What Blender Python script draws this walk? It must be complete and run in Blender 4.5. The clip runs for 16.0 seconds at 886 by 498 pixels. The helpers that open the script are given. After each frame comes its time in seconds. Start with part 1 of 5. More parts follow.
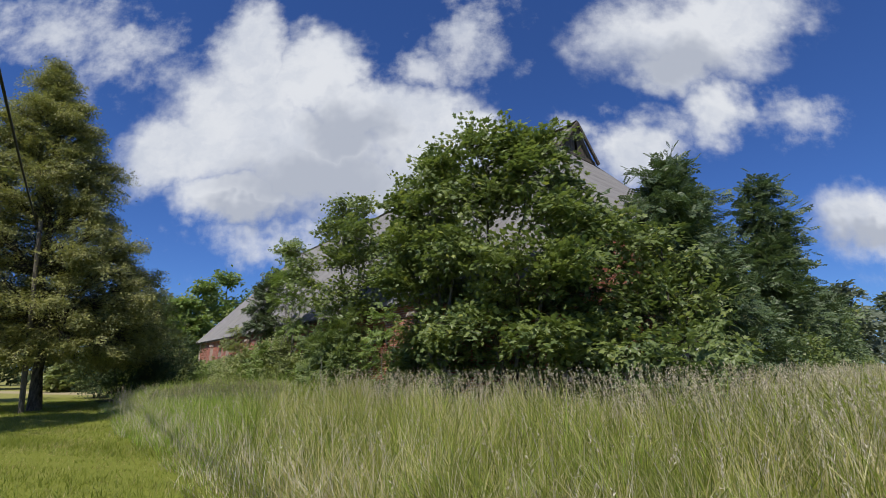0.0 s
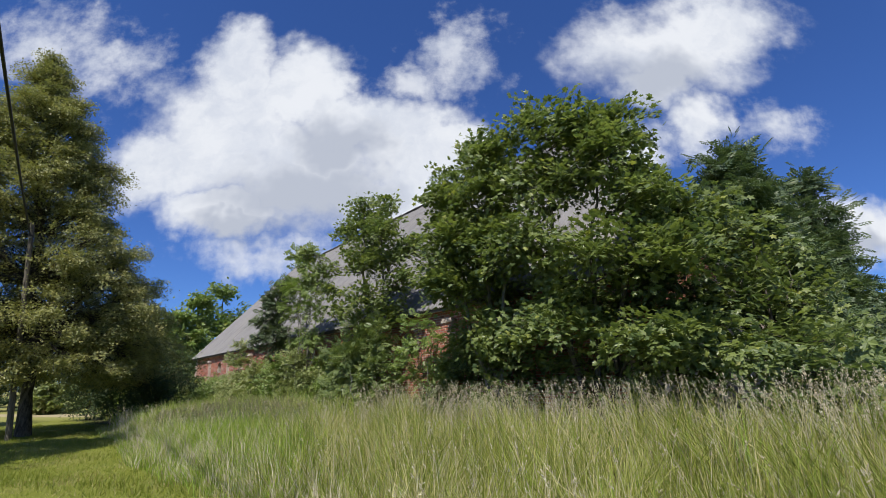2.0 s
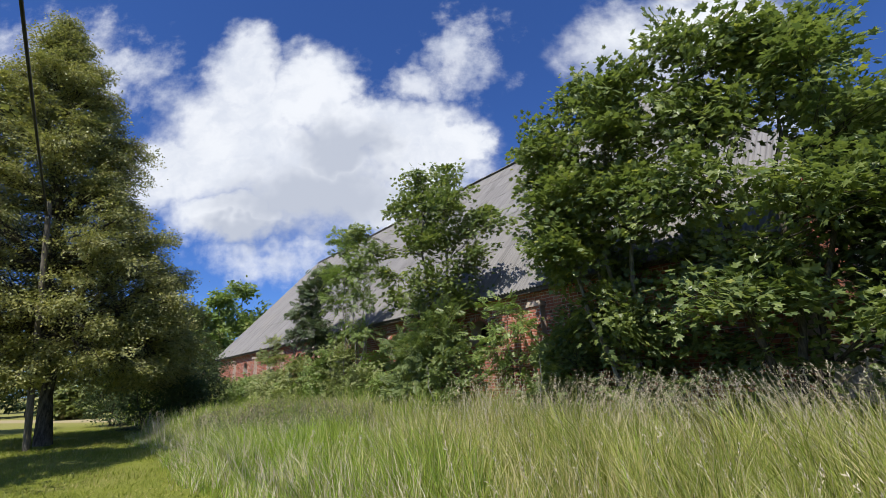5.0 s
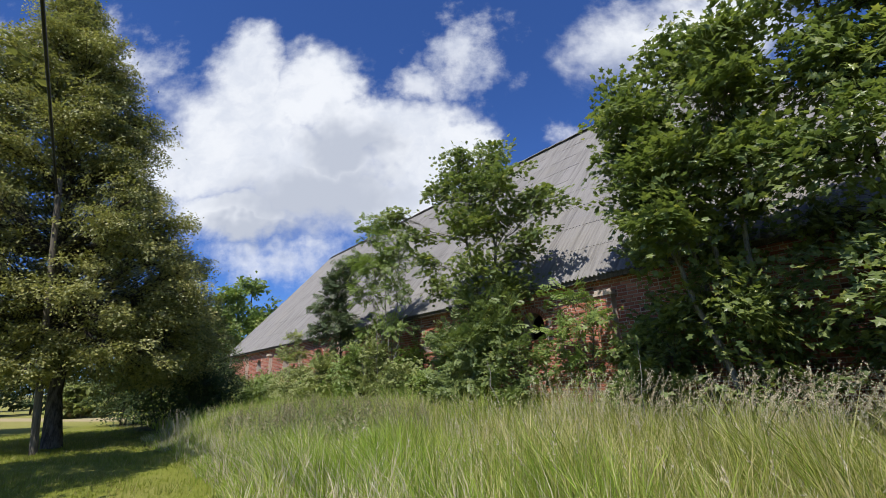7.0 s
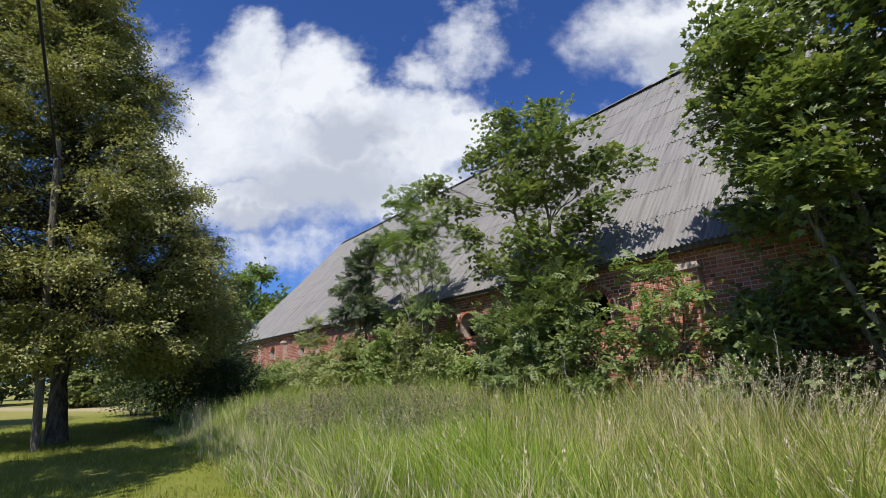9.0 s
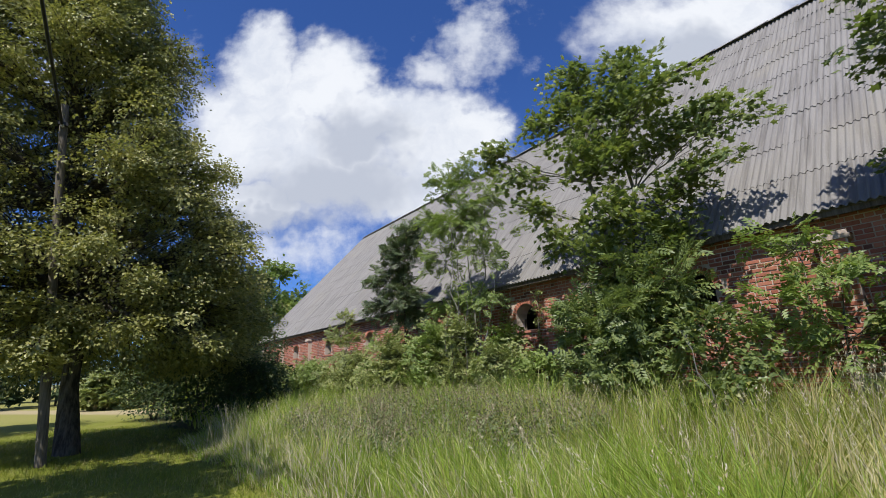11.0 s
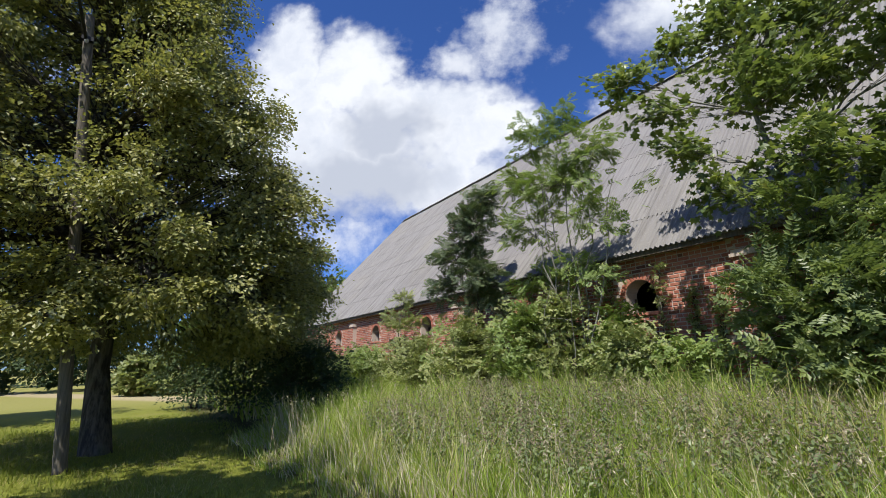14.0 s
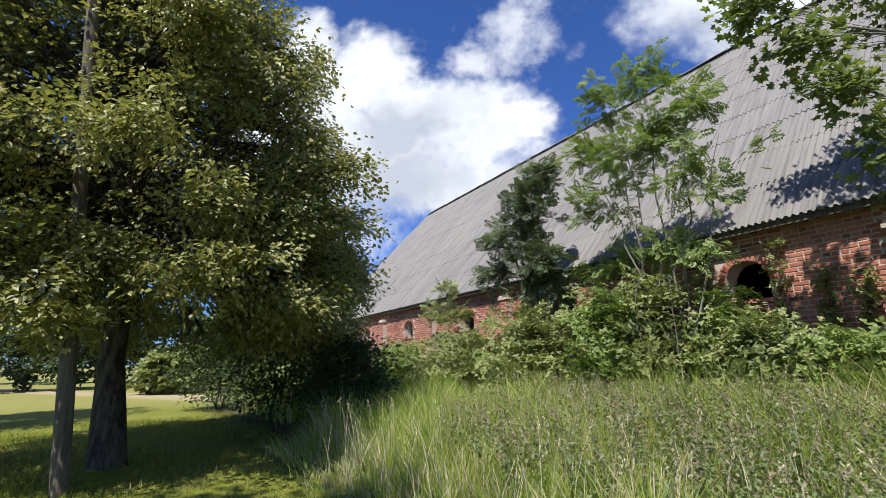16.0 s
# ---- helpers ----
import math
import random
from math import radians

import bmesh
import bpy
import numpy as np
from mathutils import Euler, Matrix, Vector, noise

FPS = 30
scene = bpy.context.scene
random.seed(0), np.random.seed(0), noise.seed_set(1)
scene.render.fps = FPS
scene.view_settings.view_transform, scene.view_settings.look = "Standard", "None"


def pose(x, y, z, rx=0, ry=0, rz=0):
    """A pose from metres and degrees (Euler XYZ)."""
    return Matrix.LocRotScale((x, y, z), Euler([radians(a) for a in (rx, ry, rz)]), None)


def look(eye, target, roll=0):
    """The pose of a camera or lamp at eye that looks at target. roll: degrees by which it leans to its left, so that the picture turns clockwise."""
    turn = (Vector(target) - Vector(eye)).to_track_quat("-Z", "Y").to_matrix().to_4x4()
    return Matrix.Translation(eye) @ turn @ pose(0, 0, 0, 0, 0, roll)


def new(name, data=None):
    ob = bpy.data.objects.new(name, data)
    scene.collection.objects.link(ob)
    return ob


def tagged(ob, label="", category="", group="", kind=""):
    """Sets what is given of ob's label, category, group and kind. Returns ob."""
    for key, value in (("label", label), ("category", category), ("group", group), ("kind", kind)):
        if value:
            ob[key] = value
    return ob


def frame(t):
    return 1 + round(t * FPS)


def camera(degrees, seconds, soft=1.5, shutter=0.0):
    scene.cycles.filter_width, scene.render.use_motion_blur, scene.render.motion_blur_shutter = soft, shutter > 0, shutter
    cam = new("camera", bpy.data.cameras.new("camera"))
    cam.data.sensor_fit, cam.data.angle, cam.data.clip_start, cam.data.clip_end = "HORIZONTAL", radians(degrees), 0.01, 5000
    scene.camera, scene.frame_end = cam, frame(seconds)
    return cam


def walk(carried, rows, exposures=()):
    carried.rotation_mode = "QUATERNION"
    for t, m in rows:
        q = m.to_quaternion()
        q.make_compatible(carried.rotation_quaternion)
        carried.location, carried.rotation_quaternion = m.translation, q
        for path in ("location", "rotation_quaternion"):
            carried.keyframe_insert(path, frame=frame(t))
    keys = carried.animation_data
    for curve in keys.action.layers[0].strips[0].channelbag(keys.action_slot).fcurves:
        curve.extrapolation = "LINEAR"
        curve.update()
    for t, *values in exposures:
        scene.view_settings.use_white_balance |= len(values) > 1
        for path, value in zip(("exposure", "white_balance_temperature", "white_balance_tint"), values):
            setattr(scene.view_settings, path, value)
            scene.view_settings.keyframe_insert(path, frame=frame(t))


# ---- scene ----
cam = camera(89.4, 16.0, soft=0.65)
PATH = [
    (0, (-0.123, 0.016, 1.672), (1.135, 1.484, 2.184), -0.4),
    (0.5, (-0.273, 0.624, 1.663), (0.994, 2.079, 2.189), -1.1),
    (1, (-0.352, 1.24, 1.653), (0.917, 2.686, 2.199), -1.3),
    (1.5, (-0.373, 1.781, 1.671), (0.912, 3.209, 2.225), -1.7),
    (2, (-0.411, 2.347, 1.663), (0.871, 3.775, 2.226), -1.5),
    (2.5, (-0.404, 2.883, 1.65), (0.878, 4.311, 2.212), -1.6),
    (3, (-0.374, 3.467, 1.65), (0.887, 4.915, 2.21), -1.6),
    (3.5, (-0.435, 4.09, 1.624), (0.822, 5.541, 2.187), -1.6),
    (4, (-0.448, 4.698, 1.607), (0.813, 6.146, 2.167), -1.9),
    (6.3, (-0.543, 7.306, 1.552), (0.709, 8.756, 2.127), -2.5),
    (6.5, (-0.548, 7.524, 1.552), (0.701, 8.978, 2.125), -2.2),
    (7, (-0.601, 8.056, 1.57), (0.647, 9.513, 2.136), -1.9),
    (7.5, (-0.583, 8.59, 1.571), (0.673, 10.048, 2.117), -2.1),
    (8, (-0.605, 9.153, 1.547), (0.648, 10.614, 2.092), -2.1),
    (8.5, (-0.56, 9.676, 1.543), (0.693, 11.142, 2.074), -2.0),
    (9, (-0.478, 10.211, 1.571), (0.766, 11.688, 2.092), -1.9),
    (9.2, (-0.498, 10.459, 1.594), (0.743, 11.941, 2.109), -1.9),
    (11.3, (-0.198, 12.913, 1.592), (0.993, 14.432, 2.115), -2.1),
    (11.5, (-0.167, 13.12, 1.561), (1.014, 14.647, 2.086), -1.9),
    (12, (-0.153, 13.69, 1.578), (1.017, 15.224, 2.103), -1.6),
    (12.5, (-0.13, 14.236, 1.585), (1.037, 15.776, 2.102), -1.7),
    (13, (-0.161, 14.777, 1.583), (0.989, 16.332, 2.093), -1.2),
    (13.5, (-0.138, 15.291, 1.577), (1.009, 16.853, 2.07), -1.4),
    (14, (-0.095, 15.792, 1.556), (1.024, 17.376, 2.045), -1.1),
    (14.5, (-0.084, 16.332, 1.551), (1.029, 17.92, 2.04), -0.9),
    (15, (-0.037, 16.849, 1.548), (1.058, 18.449, 2.037), -0.9),
    (15.5, (0.001, 17.375, 1.503), (1.065, 18.996, 1.992), -0.6),
    (16, (0.002, 17.917, 1.491), (1.065, 19.539, 1.98), -0.8),
]
walk(cam, [(t, look(eye, target, roll)) for t, eye, target, roll in PATH],
     [(0, -0.02), (3.5, 0.28), (9, 0.25), (13, 0.32), (16, 0.50)])

SUN_AZ, SUN_EL = 121.0, 56.0      # degrees from +y towards -x, degrees above the horizon
to_sun = Vector((-math.sin(radians(SUN_AZ)) * math.cos(radians(SUN_EL)), math.cos(radians(SUN_AZ)) * math.cos(radians(SUN_EL)), math.sin(radians(SUN_EL))))
sun = new("sun", bpy.data.lights.new("sun", "SUN"))
sun.data.energy, sun.data.angle, sun.data.color = 5.0, radians(0.6), (1.0, 0.95, 0.86)
sun.matrix_world = look((0, 0, 60), Vector((0, 0, 60)) - to_sun)
tagged(sun, "the midday summer sun", "sun", kind="structure")


# ---------- node helpers ----------
class Nodes:
    """Short hand for building node trees."""
    def __init__(self, tree):
        self.t = tree
        tree.nodes.clear()

    def n(self, kind, **props):
        node = self.t.nodes.new(kind)
        for k, v in props.items():
            if k == "op":
                node.operation = v
            elif k == "blend":
                node.blend_type = v
            elif k == "dtype":
                node.data_type = v
        return node

    def put(self, socket, value):
        if isinstance(value, bpy.types.NodeSocket):
            self.t.links.new(value, socket)
        elif isinstance(value, (tuple, list)) and len(value) == 3 and socket.type == "RGBA":
            socket.default_value = (*value, 1)
        else:
            socket.default_value = value

    def math(self, op, a, b=0.0, c=0.0, clamp=False):
        m = self.n("ShaderNodeMath", op=op)
        m.use_clamp = clamp
        for k, v in enumerate((a, b, c)):
            self.put(m.inputs[k], v)
        return m.outputs[0]

    def vec(self, op, a, b=(0, 0, 0)):
        m = self.n("ShaderNodeVectorMath", op=op)
        self.put(m.inputs[0], a)
        if op == "SCALE":
            self.put(m.inputs[3], b)
        else:
            self.put(m.inputs[1], b)
        return m.outputs["Value"] if op in ("DOT_PRODUCT", "LENGTH") else m.outputs[0]

    def mix(self, f, a, b, blend="MIX"):
        m = self.n("ShaderNodeMix", dtype="RGBA", blend=blend)
        self.put(m.inputs[0], f)
        self.put(m.inputs[6], a)
        self.put(m.inputs[7], b)
        return m.outputs[2]

    def step(self, v, lo, hi, a=0.0, b=1.0):
        m = self.n("ShaderNodeMapRange")
        m.interpolation_type = "SMOOTHSTEP"
        for k, x in enumerate((v, lo, hi, a, b)):
            self.put(m.inputs[k], x)
        return m.outputs[0]

    def noise(self, vector, scale, detail=4.0, rough=0.55, colour=False):
        m = self.n("ShaderNodeTexNoise")
        self.put(m.inputs["Vector"], vector)
        m.inputs["Scale"].default_value, m.inputs["Detail"].default_value, m.inputs["Roughness"].default_value = scale, detail, rough
        return m.outputs[1 if colour else 0]

    def coords(self, which="Object"):
        return self.n("ShaderNodeTexCoord").outputs[which]

    def place(self):
        return self.n("ShaderNodeNewGeometry").outputs["Position"]

    def island(self):
        return self.n("ShaderNodeNewGeometry").outputs["Random Per Island"]

    def scaled(self, v, xyz):
        return self.vec("MULTIPLY", v, xyz)

    def bump(self, height, strength=0.4, distance=0.02):
        m = self.n("ShaderNodeBump")
        m.inputs["Strength"].default_value, m.inputs["Distance"].default_value = strength, distance
        self.put(m.inputs["Height"], height)
        return m.outputs[0]


# ---------- world: blue sky with fair-weather clouds ----------
world = bpy.data.worlds.new("sky")
scene.world = world
world.use_nodes = True
w = Nodes(world.node_tree)
sky = w.n("ShaderNodeTexSky")
sky.sky_type, sky.sun_disc = "NISHITA", False
sky.sun_elevation, sky.sun_rotation = radians(SUN_EL), radians(-SUN_AZ)
sky.air_density, sky.dust_density, sky.ozone_density, sky.altitude = 1.0, 0.35, 3.0, 50
way = w.coords("Generated")
ahead, side = (0.66, 0.7513, 0.0), (0.7513, -0.66, 0.0)
depth = w.math("MAXIMUM", w.vec("DOT_PRODUCT", way, ahead), 0.05)
u = w.math("DIVIDE", w.vec("DOT_PRODUCT", way, side), depth)
v = w.math("DIVIDE", w.vec("DOT_PRODUCT", way, (0, 0, 1)), depth)
uv_node = w.n("ShaderNodeCombineXYZ")
w.put(uv_node.inputs[0], u)
w.put(uv_node.inputs[1], v)
uv = uv_node.outputs[0]
wob = w.vec("SUBTRACT", w.noise(uv, 4.0, 4.0, 0.65, True), (0.5, 0.5, 0.5))
wob2 = w.vec("SUBTRACT", w.noise(uv, 13.0, 5.0, 0.65, True), (0.5, 0.5, 0.5))
cloud_at = w.vec("ADD", uv, w.vec("ADD", w.vec("SCALE", wob, 0.22), w.vec("SCALE", wob2, 0.085)))


def cloud_field(blobs, at=cloud_at):
    field = -9.0
    for cu, cv, ru, rv in blobs:
        d = w.vec("LENGTH", w.scaled(w.vec("SUBTRACT", at, (cu, cv, 0)), (1 / ru, 1 / rv, 0)))
        field = w.math("MAXIMUM", field, w.math("SUBTRACT", 1.0, d))
    return field


CUMULUS = [(-0.506, 0.811, 0.12, 0.144), (-0.337, 0.739, 0.132, 0.149), (-0.514, 0.611, 0.215, 0.183), (-0.661, 0.534, 0.155, 0.127),
           (-0.321, 0.499, 0.208, 0.174), (-0.072, 0.557, 0.182, 0.145), (0.055, 0.57, 0.07, 0.071), (-0.505, 0.398, 0.15, 0.081),
           (-0.125, 0.422, 0.203, 0.089), (-0.2, 0.63, 0.14, 0.11)]
CUMULUS_EAST = [(0.609, 0.843, 0.249, 0.145), (0.753, 0.911, 0.208, 0.149), (0.58, 0.74, 0.115, 0.085), (0.481, 0.518, 0.116, 0.09),
                (0.674, 0.608, 0.097, 0.1), (1.001, 0.309, 0.141, 0.098)]
WISPS = [(0.06, 0.818, 0.104, 0.107), (-0.066, 0.768, 0.088, 0.069), (-1.023, 0.91, 0.17, 0.113), (-0.853, 0.817, 0.106, 0.108),
         (-1.179, 0.913, 0.078, 0.113), (0.85, 0.582, 0.089, 0.063), (0.351, 0.597, 0.056, 0.045), (-0.40, 0.285, 0.19, 0.05)]
GREYS = [(-0.317, 0.439, 0.233, 0.121), (0.597, 0.756, 0.158, 0.104), (-0.241, 0.575, 0.127, 0.096), (-0.445, 0.34, 0.148, 0.05),
         (0.965, 0.269, 0.14, 0.041)]
fine = w.noise(uv, 9.0, 7.0, 0.62)
ragged = w.math("MULTIPLY", w.math("SUBTRACT", fine, 0.5), 0.9)
thick = w.step(w.math("ADD", cloud_field(CUMULUS), ragged), -0.30, 0.42)
thick_b = w.step(w.math("ADD", cloud_field(CUMULUS_EAST), ragged), -0.30, 0.55)
thin = w.step(w.math("ADD", cloud_field(WISPS), w.math("MULTIPLY", ragged, 4.2)), -0.5, 1.3, 0.0, 0.85)
# the same fair-weather clouds go on over the rest of the sky
away = w.step(w.vec("DOT_PRODUCT", way, ahead), 0.25, 0.55, 1.0, 0.0)
rest = w.step(w.noise(w.scaled(way, (1, 1, 2.2)), 2.6, 6.0, 0.6), 0.52, 0.66, 0.0, 0.9)
rest = w.math("MULTIPLY", rest, away)
cover = w.math("MAXIMUM", w.math("MAXIMUM", thick, thick_b), w.math("MAXIMUM", thin, rest))
grey = w.step(w.math("ADD", cloud_field(GREYS, w.vec("ADD", uv, w.vec("SCALE", wob, 0.3))), w.math("MULTIPLY", ragged, 0.6)), -0.25, 0.6)
billow = w.step(w.noise(cloud_at, 5.0, 5.0, 0.55), 0.32, 0.62)
cloud_tint = w.mix(grey, w.mix(billow, (0.70, 0.75, 0.86), (0.90, 0.93, 0.99)), (0.54, 0.585, 0.69))
blue = w.mix(1.0, w.vec("SCALE", sky.outputs[0], 0.085), (0.56, 0.88, 1.56), "MULTIPLY")
back = w.n("ShaderNodeBackground")
w.put(back.inputs[0], w.mix(cover, blue, cloud_tint))
back.inputs[1].default_value = 0.83
w.put(w.n("ShaderNodeOutputWorld").inputs[0], back.outputs[0])


# ---------- materials ----------
def material(name):
    m = bpy.data.materials.new(name)
    m.use_nodes = True
    return m, Nodes(m.node_tree)


def finish(g, colour, rough=0.8, normal=None, metal=0.0, spec=0.3, through_light=0.0, glow=None):
    p = g.n("ShaderNodeBsdfPrincipled")
    g.put(p.inputs["Base Color"], colour)
    g.put(p.inputs["Roughness"], rough)
    p.inputs["Metallic"].default_value = metal
    p.inputs["Specular IOR Level"].default_value = spec
    if normal is not None:
        g.put(p.inputs["Normal"], normal)
    surface = p.outputs[0]
    if through_light:
        tr = g.n("ShaderNodeBsdfTranslucent")
        g.put(tr.inputs[0], glow)
        mx = g.n("ShaderNodeMixShader")
        mx.inputs[0].default_value = through_light
        g.put(mx.inputs[1], surface)
        g.put(mx.inputs[2], tr.outputs[0])
        surface = mx.outputs[0]
    g.put(g.n("ShaderNodeOutputMaterial").inputs[0], surface)


def leaf_material(name, dark, light, old, rough=0.45, see=0.3):
    """Leaves that differ one from another and from bough to bough; a few are yellowed."""
    m, g = material(name)
    r = g.island()
    patch = g.noise(g.place(), 1.15, 2.5)
    c = g.mix(g.math("ADD", g.math("MULTIPLY", r, 0.55), g.math("MULTIPLY", g.math("SUBTRACT", patch, 0.35), 1.2), clamp=True), dark, light)
    c = g.mix(g.step(g.math("FRACT", g.math("MULTIPLY", r, 37.0)), 0.95, 0.98), c, old)
    c = g.mix(0.15, c, (0.15, 0.165, 0.16))
    glow = g.mix(1.0, c, (1.25, 1.3, 0.8), "MULTIPLY")
    finish(g, c, rough, spec=0.5 if rough < 0.6 else 0.15, through_light=see, glow=glow)
    return m


def blade_material(name, greens, straw, dry, see=0.28):
    m, g = material(name)
    r = g.island()
    at = g.place()
    patch = g.noise(at, 0.55, 3.0)
    c = g.mix(g.math("FRACT", g.math("MULTIPLY", r, 17.0)), greens[0], greens[1])
    c = g.mix(g.step(g.math("ADD", r, g.math("MULTIPLY", g.math("SUBTRACT", patch, 0.5), 1.5)), 1.0 - dry, 1.12 - dry), c, straw)
    c = g.mix(0.03, c, (0.24, 0.25, 0.22))
    finish(g, c, 0.5, spec=0.3, through_light=see, glow=g.mix(1.0, c, (1.2, 1.25, 0.72), "MULTIPLY"))
    return m


def bark_material(name, dark, light, scale=1.0, depth_m=0.03, pale=None):
    m, g = material(name)
    at = g.scaled(g.coords(), (14 * scale, 14 * scale, 2.2 * scale))
    ridge = g.noise(at, 1.0, 5.0, 0.65)
    broad = g.noise(g.coords(), 1.7, 3.0)
    c = g.mix(g.step(ridge, 0.35, 0.65), dark, light)
    c = g.mix(g.step(broad, 0.5, 0.75, 0.0, 0.5), c, pale or (0.13, 0.15, 0.09))
    finish(g, c, 0.9, g.bump(ridge, 0.9, depth_m), spec=0.2)
    return m


LINDEN_LEAF = leaf_material("linden_leaf", (0.125, 0.155, 0.042), (0.46, 0.43, 0.12), (0.42, 0.38, 0.10), see=0.30)
MAPLE_LEAF = leaf_material("maple_leaf", (0.070, 0.120, 0.028), (0.260, 0.310, 0.060), (0.34, 0.36, 0.07), 0.4, 0.4)
ASH_LEAF = leaf_material("ash_leaf", (0.085, 0.135, 0.036), (0.250, 0.310, 0.075), (0.30, 0.31, 0.08), see=0.36)
# darker copy of the ash leaf: shade at the barn end put into its colour
SHADED_ASH_LEAF = leaf_material("shaded_ash_leaf", (0.038, 0.078, 0.024), (0.115, 0.165, 0.044), (0.18, 0.20, 0.07), see=0.3)
GREY_LEAF = leaf_material("dull_leaf", (0.060, 0.100, 0.040), (0.130, 0.170, 0.065), (0.20, 0.17, 0.09))
BRAMBLE_LEAF = leaf_material("bramble_leaf", (0.150, 0.195, 0.060), (0.410, 0.440, 0.150), (0.30, 0.26, 0.12), see=0.36)
BRIGHT_LEAF = leaf_material("bright_leaf", (0.130, 0.205, 0.040), (0.270, 0.350, 0.070), (0.34, 0.36, 0.08), see=0.38)
# shade is put into these dark leaf colours
SHADED_LEAF = leaf_material("shaded_leaf", (0.036, 0.066, 0.020), (0.080, 0.120, 0.036), (0.12, 0.12, 0.05), rough=0.65)
FAR_LEAF = leaf_material("far_leaf", (0.050, 0.085, 0.035), (0.100, 0.140, 0.055), (0.13, 0.15, 0.07))
WILLOW_LEAF = leaf_material("willow_leaf", (0.11, 0.14, 0.085), (0.19, 0.22, 0.14), (0.2, 0.22, 0.15))
WEED_LEAF = leaf_material("weed_leaf", (0.100, 0.150, 0.045), (0.220, 0.270, 0.085), (0.34, 0.29, 0.15))
WEED_HEAD = leaf_material("weed_head", (0.20, 0.150, 0.105), (0.34, 0.265, 0.175), (0.36, 0.30, 0.2), 0.8, 0.2)
TALL_GRASS = blade_material("tall_grass", ((0.165, 0.205, 0.034), (0.400, 0.420, 0.100)), (0.58, 0.51, 0.26), 0.32, 0.45)
FRESH_GRASS = blade_material("fresh_grass", ((0.170, 0.275, 0.034), (0.400, 0.500, 0.085)), (0.62, 0.58, 0.30), 0.22, 0.45)
LAWN_BLADE = blade_material("mown_grass", ((0.160, 0.205, 0.026), (0.275, 0.300, 0.050)), (0.38, 0.34, 0.14), 0.2, 0.4)
STRAW = blade_material("seed_head", ((0.42, 0.35, 0.25), (0.58, 0.50, 0.36)), (0.62, 0.56, 0.42), 0.3, 0.15)
LINDEN_BARK = bark_material("linden_bark", (0.035, 0.030, 0.025), (0.12, 0.105, 0.085), 1.0, 0.05)
GREY_BARK = bark_material("grey_bark", (0.09, 0.085, 0.075), (0.26, 0.25, 0.22), 2.0, 0.015, (0.32, 0.32, 0.28))
DARK_BARK = bark_material("dark_bark", (0.045, 0.04, 0.032), (0.12, 0.105, 0.085), 2.0, 0.015)

m_, g = material("pole_wood")
grain = g.noise(g.scaled(g.coords(), (30, 30, 1.2)), 1.0, 6.0, 0.6)
finish(g, g.mix(g.step(grain, 0.3, 0.7), (0.075, 0.064, 0.052), (0.18, 0.158, 0.13)), 0.85, g.bump(grain, 0.6, 0.01), spec=0.2)
POLE_WOOD = m_

m_, g = material("cable_rubber")
finish(g, g.mix(g.noise(g.coords(), 8.0), (0.012, 0.012, 0.012), (0.03, 0.03, 0.03)), 0.55)
CABLE = m_

m_, g = material("ceramic")
finish(g, g.mix(g.noise(g.coords(), 20.0), (0.35, 0.32, 0.28), (0.5, 0.47, 0.42)), 0.25, spec=0.5)
CERAMIC = m_

m_, g = material("brick")
tone = g.math("FRACT", g.math("ADD", g.n("ShaderNodeObjectInfo").outputs["Random"], g.island()))
at = g.place()
c = g.mix(tone, (0.31, 0.108, 0.074), (0.47, 0.195, 0.135))
c = g.mix(g.step(g.math("FRACT", g.math("MULTIPLY", tone, 7.0)), 0.86, 0.95), c, (0.16, 0.07, 0.055))
pits = g.noise(at, 45.0, 5.0, 0.7)
c = g.mix(g.step(pits, 0.55, 0.72, 0.0, 0.4), c, (0.15, 0.05, 0.035))
c = g.mix(g.step(g.noise(at, 1.1, 4.0), 0.52, 0.72, 0.0, 0.4), c, (0.43, 0.24, 0.17))
finish(g, c, 0.9, g.bump(pits, 0.6, 0.006), spec=0.15)
BRICK = m_

m_, g = material("mortar")
at = g.place()
n1 = g.noise(at, 30.0, 5.0, 0.7)
c = g.mix(n1, (0.44, 0.36, 0.30), (0.60, 0.51, 0.44))
finish(g, g.mix(g.step(g.noise(at, 0.8), 0.45, 0.7, 0.0, 0.5), c, (0.30, 0.21, 0.165)), 0.95, g.bump(n1, 0.7, 0.01), spec=0.1)
MORTAR = m_

m_, g = material("cement_sheet")
at = g.place()
rnd = g.n("ShaderNodeObjectInfo").outputs["Random"]
speck = g.noise(at, 22.0, 6.0, 0.72)
streak = g.noise(g.scaled(at, (0.35, 11.0, 0.35)), 1.0, 5.0, 0.65)
c = g.mix(rnd, (0.198, 0.190, 0.188), (0.228, 0.220, 0.217))
c = g.mix(g.step(streak, 0.44, 0.66, 0.0, 0.75), c, (0.125, 0.118, 0.115))
c = g.mix(g.step(speck, 0.56, 0.70, 0.0, 0.6), c, (0.32, 0.312, 0.305))
c = g.mix(g.step(g.noise(at, 0.35, 4.0), 0.52, 0.75, 0.0, 0.5), c, (0.245, 0.23, 0.20))
c = g.mix(g.step(g.noise(at, 55.0, 3.0), 0.62, 0.7, 0.0, 0.6), c, (0.13, 0.125, 0.105))
finish(g, c, 0.9, g.bump(speck, 0.5, 0.006), spec=0.2)
CEMENT = m_

